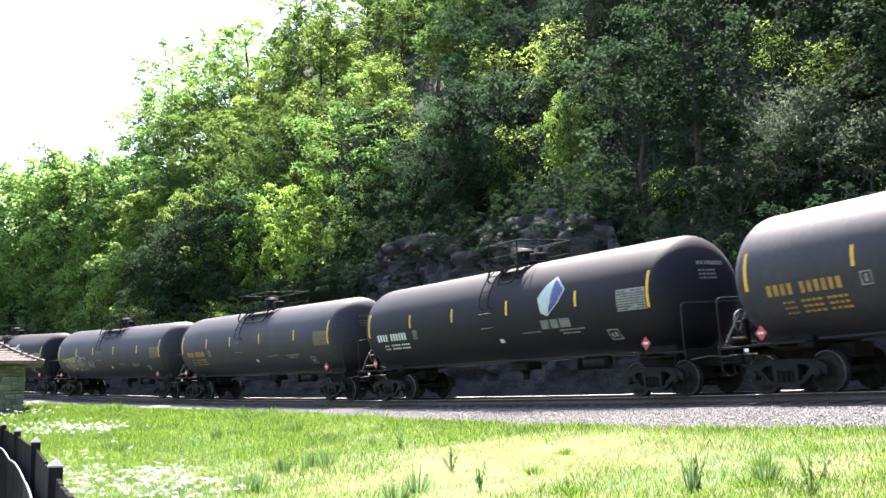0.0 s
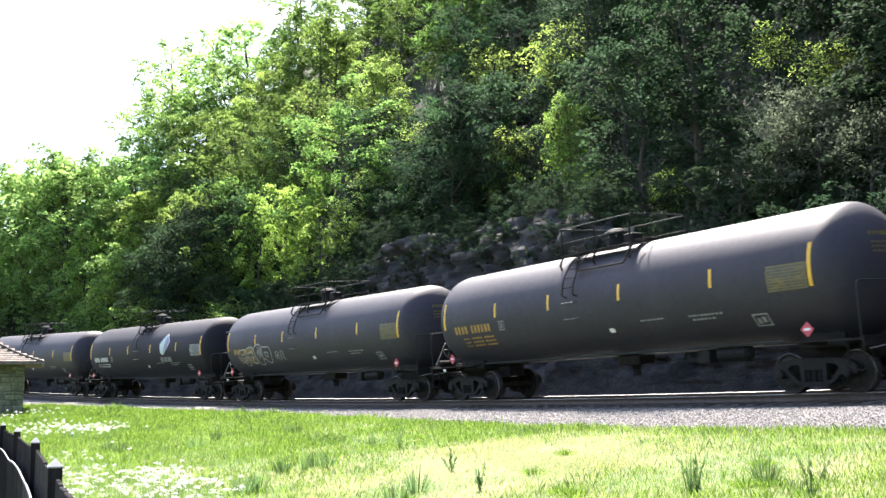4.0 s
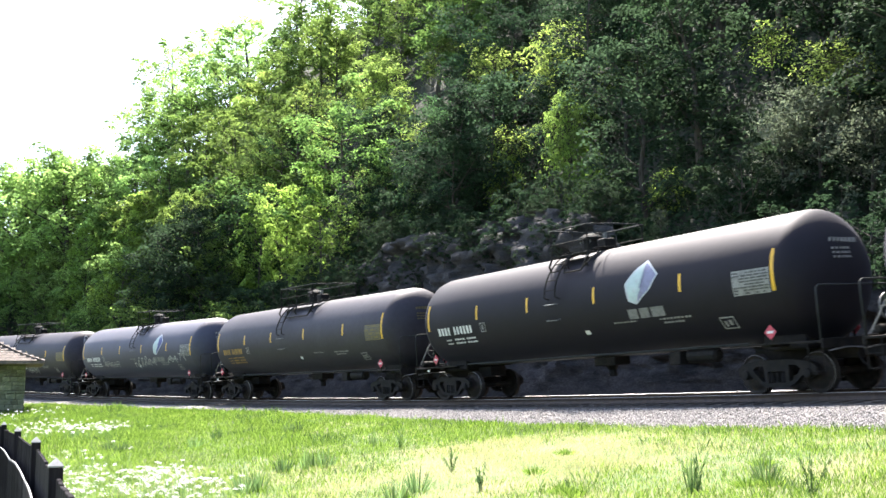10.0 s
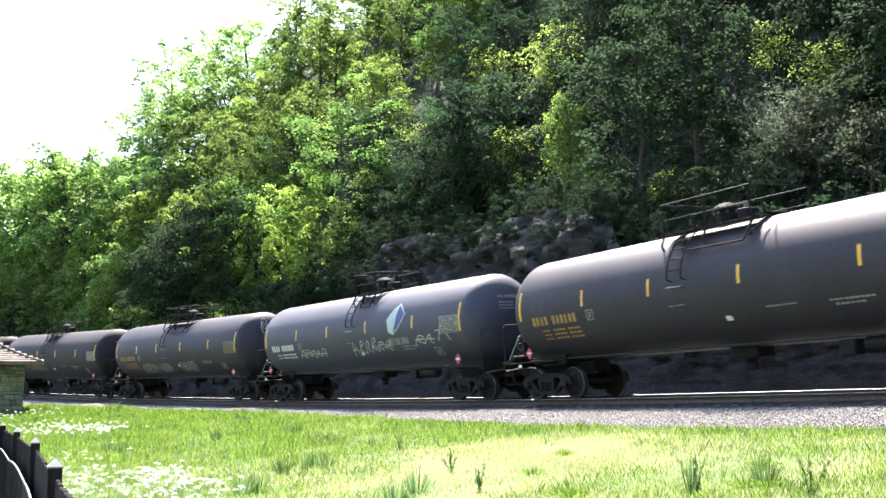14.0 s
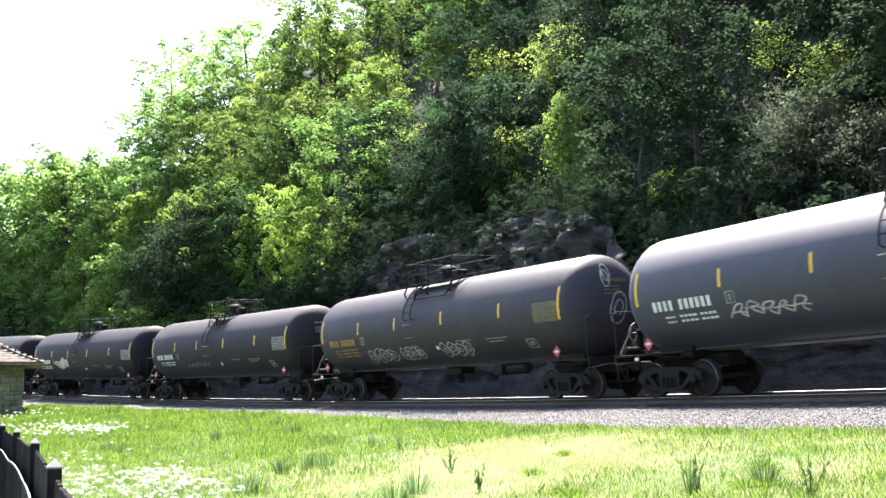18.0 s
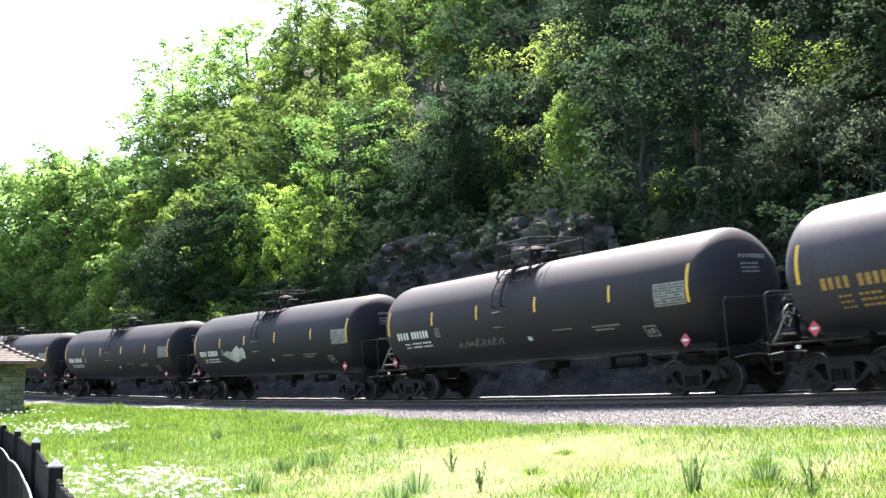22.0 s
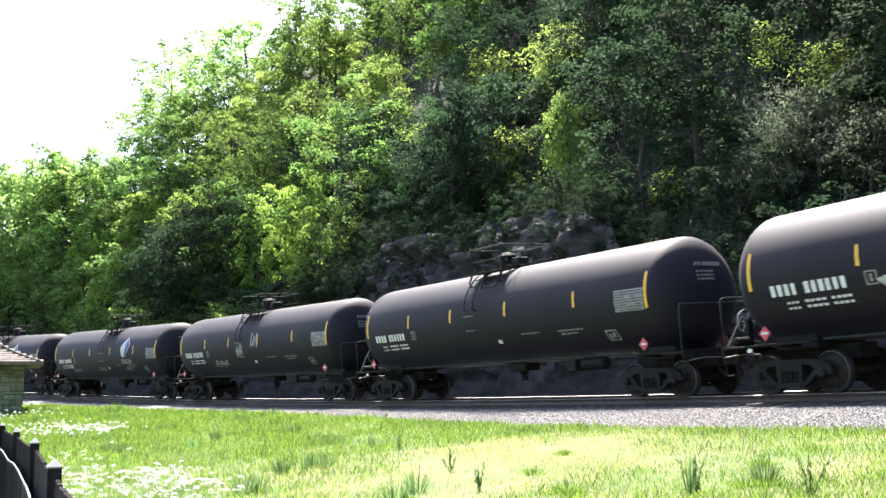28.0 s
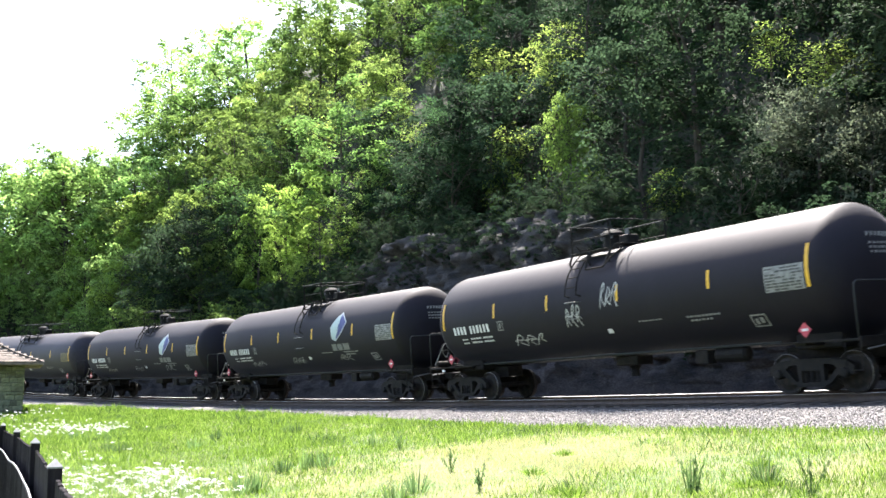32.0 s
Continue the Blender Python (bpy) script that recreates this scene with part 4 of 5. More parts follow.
def unit(rng, n):
    v = rng.normal(size=(n, 3))
    return v / np.linalg.norm(v, axis=1, keepdims=True)


def tree_meshes(seed, height, spread, leaves, leaf, low=0.25, lean=0.0, spray=0.72):
    """A trunk with limbs, and fans of leaves along and at the ends of the twigs."""
    rng = np.random.default_rng(seed)
    bm = bmesh.new()
    top = Vector((lean * height, rng.normal() * 0.03 * height, height * 0.92))
    trunk = [Vector((0, 0, -0.6))] + [top * f + Vector((*(rng.normal(size=2) * 0.015 * height), 0)) for f in (0.15, 0.35, 0.55, 0.75, 1.0)]
    r0 = 0.014 * height + 0.02
    tube(bm, trunk, [r0 * 1.25, r0, r0 * 0.8, r0 * 0.6, r0 * 0.38, r0 * 0.12], 7)
    tips = [(trunk[-1], 0.5)]
    for k in range(13):
        f = low + (0.95 - low) * (k + rng.random()) / 13
        p = trunk[1].lerp(trunk[-1], (f - 0.15) / 0.85) if f > 0.15 else trunk[1]
        a = k * 2.4 + rng.normal() * 0.4
        reach = spread * (0.35 + 0.75 * math.sin(math.pi * min(1.0, (f - low) / (1 - low) * 0.82 + 0.14))) * rng.uniform(0.7, 1.15)
        d = Vector((math.cos(a), math.sin(a), rng.uniform(0.25, 0.8)))
        mid = p + d * reach * 0.5 + Vector((0, 0, -0.03 * reach))
        end = p + d * reach
        tube(bm, [p, mid, end], [r0 * 0.33, r0 * 0.2, r0 * 0.06], 5)
        tips += [(mid, 0.6), (end, 1.0)]
        for _ in range(2):
            q = mid.lerp(end, rng.random()) + Vector(rng.normal(size=3) * 0.32 * reach)
            tube(bm, [mid.lerp(end, 0.3 * rng.random()), q], [r0 * 0.12, r0 * 0.04], 4)
            tips.append((q, 0.8))
    tips = [(t, w) for t, w in tips if t.z > low * height * 0.6]
    per = np.maximum(14, (leaves * np.array([w for _, w in tips]) / sum(w for _, w in tips))).astype(int)
    C, N, S = [], [], []
    for (t, w), n in zip(tips, per):
        reach = 0.085 * height * (0.5 + 0.6 * w) * rng.uniform(0.7, 1.25)
        left = n
        while left > 0:
            # a spray: a tilted, drooping fan of leaves at the end of a twig
            m = min(left, int(rng.uniform(24, 64)))
            left -= m
            q = unit(rng, 1)[0] * np.array([1, 1, 0.7]) * reach * rng.random() ** 0.45
            axis = np.array([0.0, 0.0, 1.0]) + 0.7 * unit(rng, 1)[0] + 0.35 * q / (reach + 1e-6)
            axis /= np.linalg.norm(axis)
            size = spray * rng.uniform(0.6, 1.35)
            o = rng.normal(size=(m, 3)) * size * 0.5
            o -= np.outer(o @ axis, axis) * 0.78
            o[:, 2] -= 0.35 * (o ** 2).sum(1) / size
            C.append(np.array(t) + q + o)
            N.append(axis + 0.5 * unit(rng, m))
            S.append(np.full(m, rng.uniform(0.8, 1.15)))
    C, N, S = np.concatenate(C), np.concatenate(N), np.concatenate(S)
    N /= np.linalg.norm(N, axis=1, keepdims=True)
    size = leaf * S * rng.uniform(0.65, 1.3, len(C))
    v, f = quads(C, N, unit(rng, len(C)), size * 0.75, size * 1.25)
    return bm, v, f


def make_tree(seed, height, spread, leaves, leaf, leafmat, name, label, low=0.25, lean=0.0, spray=0.72):
    bm, v, f = tree_meshes(seed, height, spread, leaves, leaf, low, lean, spray)
    t = thing(name, label, "tree" if name == "tree" else "shrub", "woods on the hillside")
    part("trunk", bm, M_BARK, t)
    mesh_part("crown", v, f, leafmat, t)
    return t


def build_woods():
    rng = random.Random(5)
    tall = "tall broadleaf tree in bright spring leaf on the slope"
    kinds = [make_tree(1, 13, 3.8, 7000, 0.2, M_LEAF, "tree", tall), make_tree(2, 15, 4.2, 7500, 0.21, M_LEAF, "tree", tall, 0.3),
             make_tree(3, 11, 3.6, 7000, 0.2, M_LEAF_SHADED, "tree", "deep green broadleaf tree on the shaded slope", 0.15),
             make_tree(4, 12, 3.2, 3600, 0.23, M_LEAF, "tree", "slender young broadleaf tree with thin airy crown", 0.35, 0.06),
             make_tree(6, 9, 3.4, 6500, 0.19, M_LEAF_SHADED, "tree", "low dense dark green tree on the shaded slope", 0.1)]
    near = [make_tree(41, 11, 3.2, 7000, 0.18, M_LEAF_SHADED, "tree", "dark green small-leaved tree on the steep slope", 0.08), make_tree(42, 14, 3.4, 7600, 0.19, M_LEAF_SHADED, "tree", "tall dark green small-leaved tree on the steep slope", 0.12)]
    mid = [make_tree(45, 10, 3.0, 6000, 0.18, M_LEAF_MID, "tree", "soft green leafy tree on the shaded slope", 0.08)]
    # front kinds take brighter leaves in place of sun reaching them
    front = [make_tree(51, 11, 2.9, 3600, 0.21, M_LEAF_LIT, "tree", "airy pale green tree at the foot of the slope", 0.12), make_tree(52, 9, 2.6, 3200, 0.2, M_LEAF_LIME, "tree", "airy fresh green tree at the foot of the slope", 0.1)]
    high = [make_tree(21, 14, 4.2, 5200, 0.27, M_LEAF, "tree", "broadleaf tree in spring leaf high on the slope"), make_tree(22, 13, 3.8, 5600, 0.25, M_LEAF_SHADED, "tree", "dark green tree high on the slope")]
    pale = [make_tree(31, 13, 3.6, 6200, 0.23, M_LEAF_LIT, "tree", "pale green sunlit broadleaf tree beyond the hut", 0.1), make_tree(32, 12, 3.2, 4600, 0.22, M_LEAF_LIT, "tree", "airy pale green sunlit tree beyond the hut", 0.12)]
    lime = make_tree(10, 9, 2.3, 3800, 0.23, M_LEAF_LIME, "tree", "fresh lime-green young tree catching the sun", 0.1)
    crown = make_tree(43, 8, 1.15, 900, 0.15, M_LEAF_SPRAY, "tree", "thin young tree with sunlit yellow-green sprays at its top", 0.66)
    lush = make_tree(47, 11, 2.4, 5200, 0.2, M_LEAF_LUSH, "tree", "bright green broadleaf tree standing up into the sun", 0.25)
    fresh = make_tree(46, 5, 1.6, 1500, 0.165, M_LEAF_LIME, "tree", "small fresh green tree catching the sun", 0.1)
    shrubs = [make_tree(7, 4.5, 2.2, 5600, 0.125, M_LEAF_SHADED, "shrub", "dense dark green shrub above the rock cutting", 0.05, 0.0, 0.34),
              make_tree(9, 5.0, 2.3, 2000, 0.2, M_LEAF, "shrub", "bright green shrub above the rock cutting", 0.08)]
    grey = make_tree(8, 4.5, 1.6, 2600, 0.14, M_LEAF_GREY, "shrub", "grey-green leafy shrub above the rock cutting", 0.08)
    size = {id(k): h for k, h in ((kinds[0], 13), (kinds[1], 15), (kinds[2], 11), (kinds[3], 12), (kinds[4], 9), (near[0], 11), (near[1], 14), (mid[0], 10), (front[0], 11), (front[1], 9), (high[0], 14), (high[1], 13), (pale[0], 13), (pale[1], 12))}
    used = set()

    def plant(ob, s, d, scale, foot=None, wide=1.0):
        p = beside(s, -d, 0)
        p.z = float(ground_z(np.array(p.x), np.array(p.y))) - 0.15 if foot is None else rail_z(s) + foot
        m = pose(p.x, p.y, p.z, rng.uniform(-4, 4), rng.uniform(-4, 4), rng.uniform(0, 360))
        if ob.name in used:
            o = copy_thing(ob, m)
        else:
            used.add(ob.name)
            o = ob
            o.matrix_basis = m
        o.scale = (wide * scale * rng.uniform(0.9, 1.15),) * 2 + (scale,)
        return o

    # trees that catch the sun and stand free: kind, place, scale, width
    free = ((lime, -25.6, 11.5, 0.98, 0.8), (lime, -30.4, 10.8, 0.98, 0.7), (lime, -27.1, 11, 0.95, 0.7), (lime, -48.4, 12.5, 1.1, 0.7), (lime, -55.3, 9.5, 1.19, 0.7), (lime, -48.8, 9.0, 1.04, 0.7), (lush, -43.0, 12.0, 0.86, 0.9), (lush, -50.3, 12.0, 1.0, 0.9),
            (crown, -14.3, 17.5, 1.2, 1.0), (crown, -7.9, 17.5, 1.0, 1.0), (fresh, -3.6, 14, 1.3, 0.5), (fresh, -2.9, 13.4, 0.9, 0.7), (crown, 11.0, 13.5, 0.68, 1.2), (crown, 12.1, 13.2, 0.64, 1.2),
            (crown, -23.2, 15, 0.82, 1.1), (crown, -20.6, 17, 0.83, 1.1), (crown, -2.9, 17, 0.85, 0.9), (lush, -32.6, 23, 0.88, 0.9), (lush, -30.9, 23, 0.8, 0.9), (lush, -51.3, 19, 1.09, 0.8), (lush, -48.9, 22, 0.92, 1.0), (lush, -43.4, 28, 1.0, 1.0), (lush, -29.0, 28, 0.72, 1.0), (lush, -49.9, 28, 1.04, 1.0),
            (crown, -9.9, 20, 1.0, 1.0), (crown, -26.7, 20, 0.95, 1.1), (crown, -32.3, 18, 1.05, 1.0), (crown, -37.8, 21, 1.24, 1.0), (crown, 7.1, 16, 0.68, 1.0), (lush, -49.6, 25, 0.99, 0.9), (crown, -25.0, 23, 1.07, 1.0),
            (mid[0], -1.2, 19, 0.4, 1.2), (mid[0], -3.4, 19.4, 0.42, 1.2), (grey, 10.2, 13, 0.95, 0.9), (grey, 11.6, 12.4, 0.85, 1.0), (grey, 9.8, 12.4, 0.8, 0.9), (grey, 13.9, 12.2, 0.66, 1.2), (grey, 14.6, 12.0, 0.6, 1.2), (grey, 14.5, 10.9, 0.82, 0.8),
            (crown, -15.8, 19, 1.14, 1.2), (crown, -8.2, 17, 1.00, 1.2), (lush, -3.7, 14, 0.63, 0.7), (fresh, -8.5, 13.5, 1.07, 0.6), (crown, -9.2, 15, 0.68, 1.2), (grey, 6.5, 10.6, 0.3, 0.8), (grey, 1.0, 9.2, 0.28, 0.8), (grey, -17.2, 12.5, 0.6, 1.0), (grey, -13.3, 12, 0.5, 1.0), (fresh, -0.9, 13, 0.6, 1.0), (fresh, 3.8, 12.5, 0.5, 1.0))

    def clearing(s, d):
        """Is it in the sun, or close in front, of one of them?"""
        p = beside(s, -d, 0).xy
        for kind, fs, fd, _, _ in free:
            if kind is mid[0] or kind is grey and fs < 5:
                continue
            q = beside(fs, -fd, 0).xy
            for way, reach, room in ((Vector((0.05, 1.0)), (7.0 if kind is lush else 5.0) if fs < 6 else 8.5, 1.0), (-q.normalized(), 4.2, 2.1 if kind is lime else 1.2)):
                f = min(max((p - q).dot(way), 0.0), reach)
                if (p - q - way * f).length < room:
                    return True
        return False

    def grown(s, d):
        """The height to which the wood has grown at the hill's end; 0 where none grows, None elsewhere."""
        if s < -57:
            if d < 21:
                return 16.2 if d < 13 else 13.4 if d < 16.5 else 10.3
            return (0 if s < -69.5 else 9.5 if s < -67 else 15.0) if d < 26 else (0 if s < -70 else 16.0) if d < 31 else 0 if s < -67 else 14.5
        return 15.5 if s < -50 and 16 < d < 30 else None

    # rows up the slope, the nearest ones closest together
    for row, (d, step, s0, s1) in enumerate(((11.5, 2.4, -100, 19), (14.5, 2.5, -100, 20), (18.5, 3.0, -80, 24), (22.5, 3.4, -72, 24), (27, 3.8, -72, 22), (32, 4.4, -70, 18), (38, 5.0, -70, 12), (45, 6.0, -68, 4), (53, 7.0, -66, -6), (62, 8.0, -62, -14))):
        s = s0 + rng.random() * step
        while s < s1:
            p = beside(s, -d, 0)
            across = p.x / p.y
            # lit leaf kinds left, shaded ones right, as the light falls
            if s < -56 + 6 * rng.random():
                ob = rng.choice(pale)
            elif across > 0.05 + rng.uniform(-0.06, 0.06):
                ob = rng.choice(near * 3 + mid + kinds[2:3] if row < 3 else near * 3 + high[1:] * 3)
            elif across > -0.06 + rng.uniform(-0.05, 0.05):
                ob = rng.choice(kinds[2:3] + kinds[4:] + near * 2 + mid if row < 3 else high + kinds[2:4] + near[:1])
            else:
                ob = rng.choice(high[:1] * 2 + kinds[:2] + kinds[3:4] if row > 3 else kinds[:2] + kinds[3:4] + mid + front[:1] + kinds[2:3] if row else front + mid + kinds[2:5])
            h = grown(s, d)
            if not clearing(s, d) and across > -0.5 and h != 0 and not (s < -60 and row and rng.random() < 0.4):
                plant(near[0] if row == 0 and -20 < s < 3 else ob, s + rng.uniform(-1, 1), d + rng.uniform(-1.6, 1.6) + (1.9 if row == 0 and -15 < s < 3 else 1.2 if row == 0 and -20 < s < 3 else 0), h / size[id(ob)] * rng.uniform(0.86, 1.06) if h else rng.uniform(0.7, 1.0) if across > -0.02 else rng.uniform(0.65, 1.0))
            s += step
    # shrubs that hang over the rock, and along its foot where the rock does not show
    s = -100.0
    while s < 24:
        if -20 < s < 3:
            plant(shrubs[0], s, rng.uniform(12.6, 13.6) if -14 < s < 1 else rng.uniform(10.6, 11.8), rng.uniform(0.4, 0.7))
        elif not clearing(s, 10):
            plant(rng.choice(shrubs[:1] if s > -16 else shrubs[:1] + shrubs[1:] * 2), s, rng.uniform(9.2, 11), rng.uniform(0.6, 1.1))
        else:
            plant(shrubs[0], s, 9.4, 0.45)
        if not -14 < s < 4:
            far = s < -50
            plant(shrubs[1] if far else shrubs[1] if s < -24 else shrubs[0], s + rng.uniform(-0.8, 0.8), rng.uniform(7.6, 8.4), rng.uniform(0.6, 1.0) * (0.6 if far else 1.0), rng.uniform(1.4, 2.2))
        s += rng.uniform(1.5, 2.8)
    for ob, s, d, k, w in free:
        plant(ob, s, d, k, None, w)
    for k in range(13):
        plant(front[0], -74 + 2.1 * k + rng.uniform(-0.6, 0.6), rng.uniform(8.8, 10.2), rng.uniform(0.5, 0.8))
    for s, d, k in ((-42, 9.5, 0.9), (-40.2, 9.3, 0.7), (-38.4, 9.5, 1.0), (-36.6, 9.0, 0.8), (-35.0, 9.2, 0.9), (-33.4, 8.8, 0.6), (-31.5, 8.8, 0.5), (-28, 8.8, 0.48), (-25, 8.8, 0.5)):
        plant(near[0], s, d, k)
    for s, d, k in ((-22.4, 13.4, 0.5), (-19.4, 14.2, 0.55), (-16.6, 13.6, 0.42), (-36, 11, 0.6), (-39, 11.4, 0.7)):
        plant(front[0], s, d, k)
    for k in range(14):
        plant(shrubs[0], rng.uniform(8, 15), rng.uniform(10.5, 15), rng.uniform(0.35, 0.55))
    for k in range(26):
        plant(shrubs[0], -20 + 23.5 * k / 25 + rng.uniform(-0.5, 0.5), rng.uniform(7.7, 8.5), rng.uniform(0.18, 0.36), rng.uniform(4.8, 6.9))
    # dark shrubs added over the rock's top edge, in place of gloom there
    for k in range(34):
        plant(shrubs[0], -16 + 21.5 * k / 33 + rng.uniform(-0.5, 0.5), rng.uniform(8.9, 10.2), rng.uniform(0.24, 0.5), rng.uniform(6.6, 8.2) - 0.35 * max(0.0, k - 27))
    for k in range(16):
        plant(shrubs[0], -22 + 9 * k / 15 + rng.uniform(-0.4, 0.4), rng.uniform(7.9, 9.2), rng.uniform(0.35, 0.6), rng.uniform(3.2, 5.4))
    for s, z, k in ((1.6, 6.0, 0.15), (7.6, 6.3, 0.18), (-9, 5.2, 0.16)):
        plant(grey, s, 7.9, k, z)
    plant(grey, -50.5, 7.4, 1.2)
    for ob in kinds + near + mid + front + high + pale + shrubs + [lime, crown, lush, fresh, grey]:
        if ob.name not in used:
            for o in (*ob.children, ob):
                bpy.data.objects.remove(o)


build_woods()


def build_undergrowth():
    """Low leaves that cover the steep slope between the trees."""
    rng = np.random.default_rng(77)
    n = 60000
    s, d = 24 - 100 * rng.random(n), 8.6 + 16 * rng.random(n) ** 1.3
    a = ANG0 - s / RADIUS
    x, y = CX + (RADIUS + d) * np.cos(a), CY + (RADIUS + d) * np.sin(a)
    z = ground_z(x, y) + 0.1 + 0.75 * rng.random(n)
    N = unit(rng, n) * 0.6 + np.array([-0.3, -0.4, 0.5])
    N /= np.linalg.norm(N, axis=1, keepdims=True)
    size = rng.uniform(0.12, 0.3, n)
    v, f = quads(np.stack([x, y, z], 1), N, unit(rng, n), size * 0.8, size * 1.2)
    tagged(mesh_part("undergrowth", v, f, M_LEAF_SHADED), "dark green undergrowth on the steep slope", "undergrowth", kind="stuff")


build_undergrowth()


# ---- rock cutting behind the track ----
def build_rock():
    ss, hs = np.arange(-110, 45, 0.25), np.linspace(-1.0, 7.4, 64)
    v = []
    for s in ss:
        w = 1 - min(max((abs(s + 5.2) - 8) / 6, 0.0), 1.0)
        bare = 1 - min(max((abs(s + 6.5) - 6.5) / 5, 0.0), 1.0)        # where the rock climbs higher, leaning back
        tall = 0.47 + 0.53 * w * w * (3 - 2 * w) + 0.15 * bare * (1 + 0.8 * noise.noise(Vector((s * 0.33, 2, 0)))) + 0.05 * noise.noise(Vector((s * 0.4, 7, 0)))
        for h in hs:
            h *= tall
            q = Vector((s * 0.35, h * 0.9, 3.0))
            ledge = 0.5 * math.floor(h / 0.95 + noise.noise(Vector((s * 0.12, 0, 5))) * 1.5)
            k = min(max((h - 0.4) / 1.8, 0.12), 1.0)
            slip = 0.35 * noise.noise(Vector((s * 0.3, h * 0.5, 9)))
            d = 7.3 + 0.13 * ledge * k + 0.2 * max(0.0, h - 5.2) + 0.25 * max(0.0, h - 6.6) + 0.3 * k * noise.fractal(q * 0.45, 1.0, 2.0, 4) + 0.5 * k * noise.cell(Vector((s * 0.55 + slip, h * 0.9 + slip, 0)))
            d += 0.38 * k * noise.cell(Vector((s * 1.3 + h * 0.4 + slip, h * 2.1, 4))) + 0.16 * k * noise.cell(Vector((s * 3.1 + slip, h * 4.3, 8))) + 0.08 * k * noise.fractal(q * 6.0, 1.0, 2.0, 3)
            v.append(beside(float(s), -d, rail_z(float(s)) + float(h)))
    k = len(hs)
    i = (np.arange(len(ss) - 1)[:, None] * k + np.arange(k - 1)[None]).ravel()
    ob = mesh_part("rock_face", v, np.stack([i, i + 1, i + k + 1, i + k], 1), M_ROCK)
    tagged(ob, "rough grey layered rock cutting behind the track", "rock face", kind="structure")


build_rock()


# ---- stone hut ----
def build_hut():
    hut = thing("stone_hut", "small fieldstone hut with a flared wood-shake roof", "hut")
    hut.matrix_basis = pose(-22.40, 55.0, 1.28, 0, 0, 23)
    bm = box(bmesh.new(), -5.0, -0.08, 0.08, 4.6, -0.6, 2.45)
    wall = part("wall", bm, M_MORTAR, hut)
    rng = random.Random(4)
    shapes = {}

    def stone(x, y, z, w, h, along):
        key = (round(w, 1), round(h, 2))
        if key not in shapes:
            b = box(bmesh.new(), -w / 2 + 0.015, w / 2 - 0.015, -0.09, 0.09, -h / 2 + 0.012, h / 2 - 0.012, 0.02)
            for vv in b.verts:
                vv.co += Vector((rng.uniform(-1, 1), rng.uniform(-1, 1), rng.uniform(-1, 1))) * 0.012
            me = bpy.data.meshes.new("stone")
            b.to_mesh(me), b.free()
            me.materials.append(M_WALLSTONE)
            shapes[key] = me
        o = new("stone", shapes[key])
        o.parent = wall
        o.matrix_basis = pose(x, y, z, 0, 0, 0 if along else 90)

    z = -0.35
    while z < 2.4:
        h = rng.choice((0.18, 0.22, 0.28))
        for along, length in ((True, 3.0), (False, 2.4)):
            u = 0.0
            while u < length:
                w = rng.choice((0.3, 0.4, 0.5, 0.6))
                if along:
                    stone(-u - w / 2, 0.06 + rng.uniform(-0.02, 0.02), z + h / 2, w, h, True)
                else:
                    stone(-0.06 + rng.uniform(-0.02, 0.02), u + w / 2, z + h / 2, w, h, False)
                u += w
        z += h
    # hipped roof with flared eaves, in courses of shakes
    rings = [(0.95, 2.36), (0.4, 2.56), (-0.5, 2.95), (-1.4, 3.45), (-2.2, 4.0)]
    bm = bmesh.new()
    loops = []
    for o, zz in rings:
        loops.append([bm.verts.new(c) for c in ((-5.0 - o, -o, zz), (o, -o, zz), (o, 4.6 + o, zz), (-5.0 - o, 4.6 + o, zz))])
    for a, b in zip(loops, loops[1:]):
        for k in range(4):
            bm.faces.new((a[k], a[(k + 1) % 4], b[(k + 1) % 4], b[k]))
    bm.faces.new(loops[-1])
    low = [bm.verts.new(v.co + Vector((0, 0, -0.12))) for v in loops[0]]
    for k in range(4):
        bm.faces.new((low[k], low[(k + 1) % 4], loops[0][(k + 1) % 4], loops[0][k]))
    bm.faces.new(low[::-1])
    roof = part("roof", bm, M_SHAKE, hut, "weathered tan wood-shake roof")
    shapes = {}
    for (o0, z0), (o1, z1) in zip(rings, rings[1:]):
        rows = max(1, round(math.hypot(o0 - o1, z1 - z0) / 0.3))
        for r in range(rows):
            f = r / rows
            o, zz = o0 + (o1 - o0) * f, z0 + (z1 - z0) * f
            tilt = math.degrees(math.atan2(z1 - z0, o0 - o1))
            for face in (0, 1):
                u = -o
                while u < 3.2:
                    w = rng.choice((0.14, 0.18, 0.24))
                    if w not in shapes:
                        b = box(bmesh.new(), -w / 2 + 0.006, w / 2 - 0.006, 0, 0.4, 0.0, 0.03)
                        me = bpy.data.meshes.new("shake")
                        b.to_mesh(me), b.free()
                        me.materials.append(M_SHAKE)
                        shapes[w] = me
                    ob = new("shake", shapes[w])
                    ob.parent = roof
                    if face == 0:
                        ob.matrix_basis = pose(-u - w / 2, -o, zz + 0.02, tilt - 4, 0, 0)
                    else:
                        ob.matrix_basis = pose(o, u + w / 2, zz + 0.02, 0, 0, 90) @ pose(0, 0, 0, tilt - 4, 0, 0)
                    u += w


build_hut()


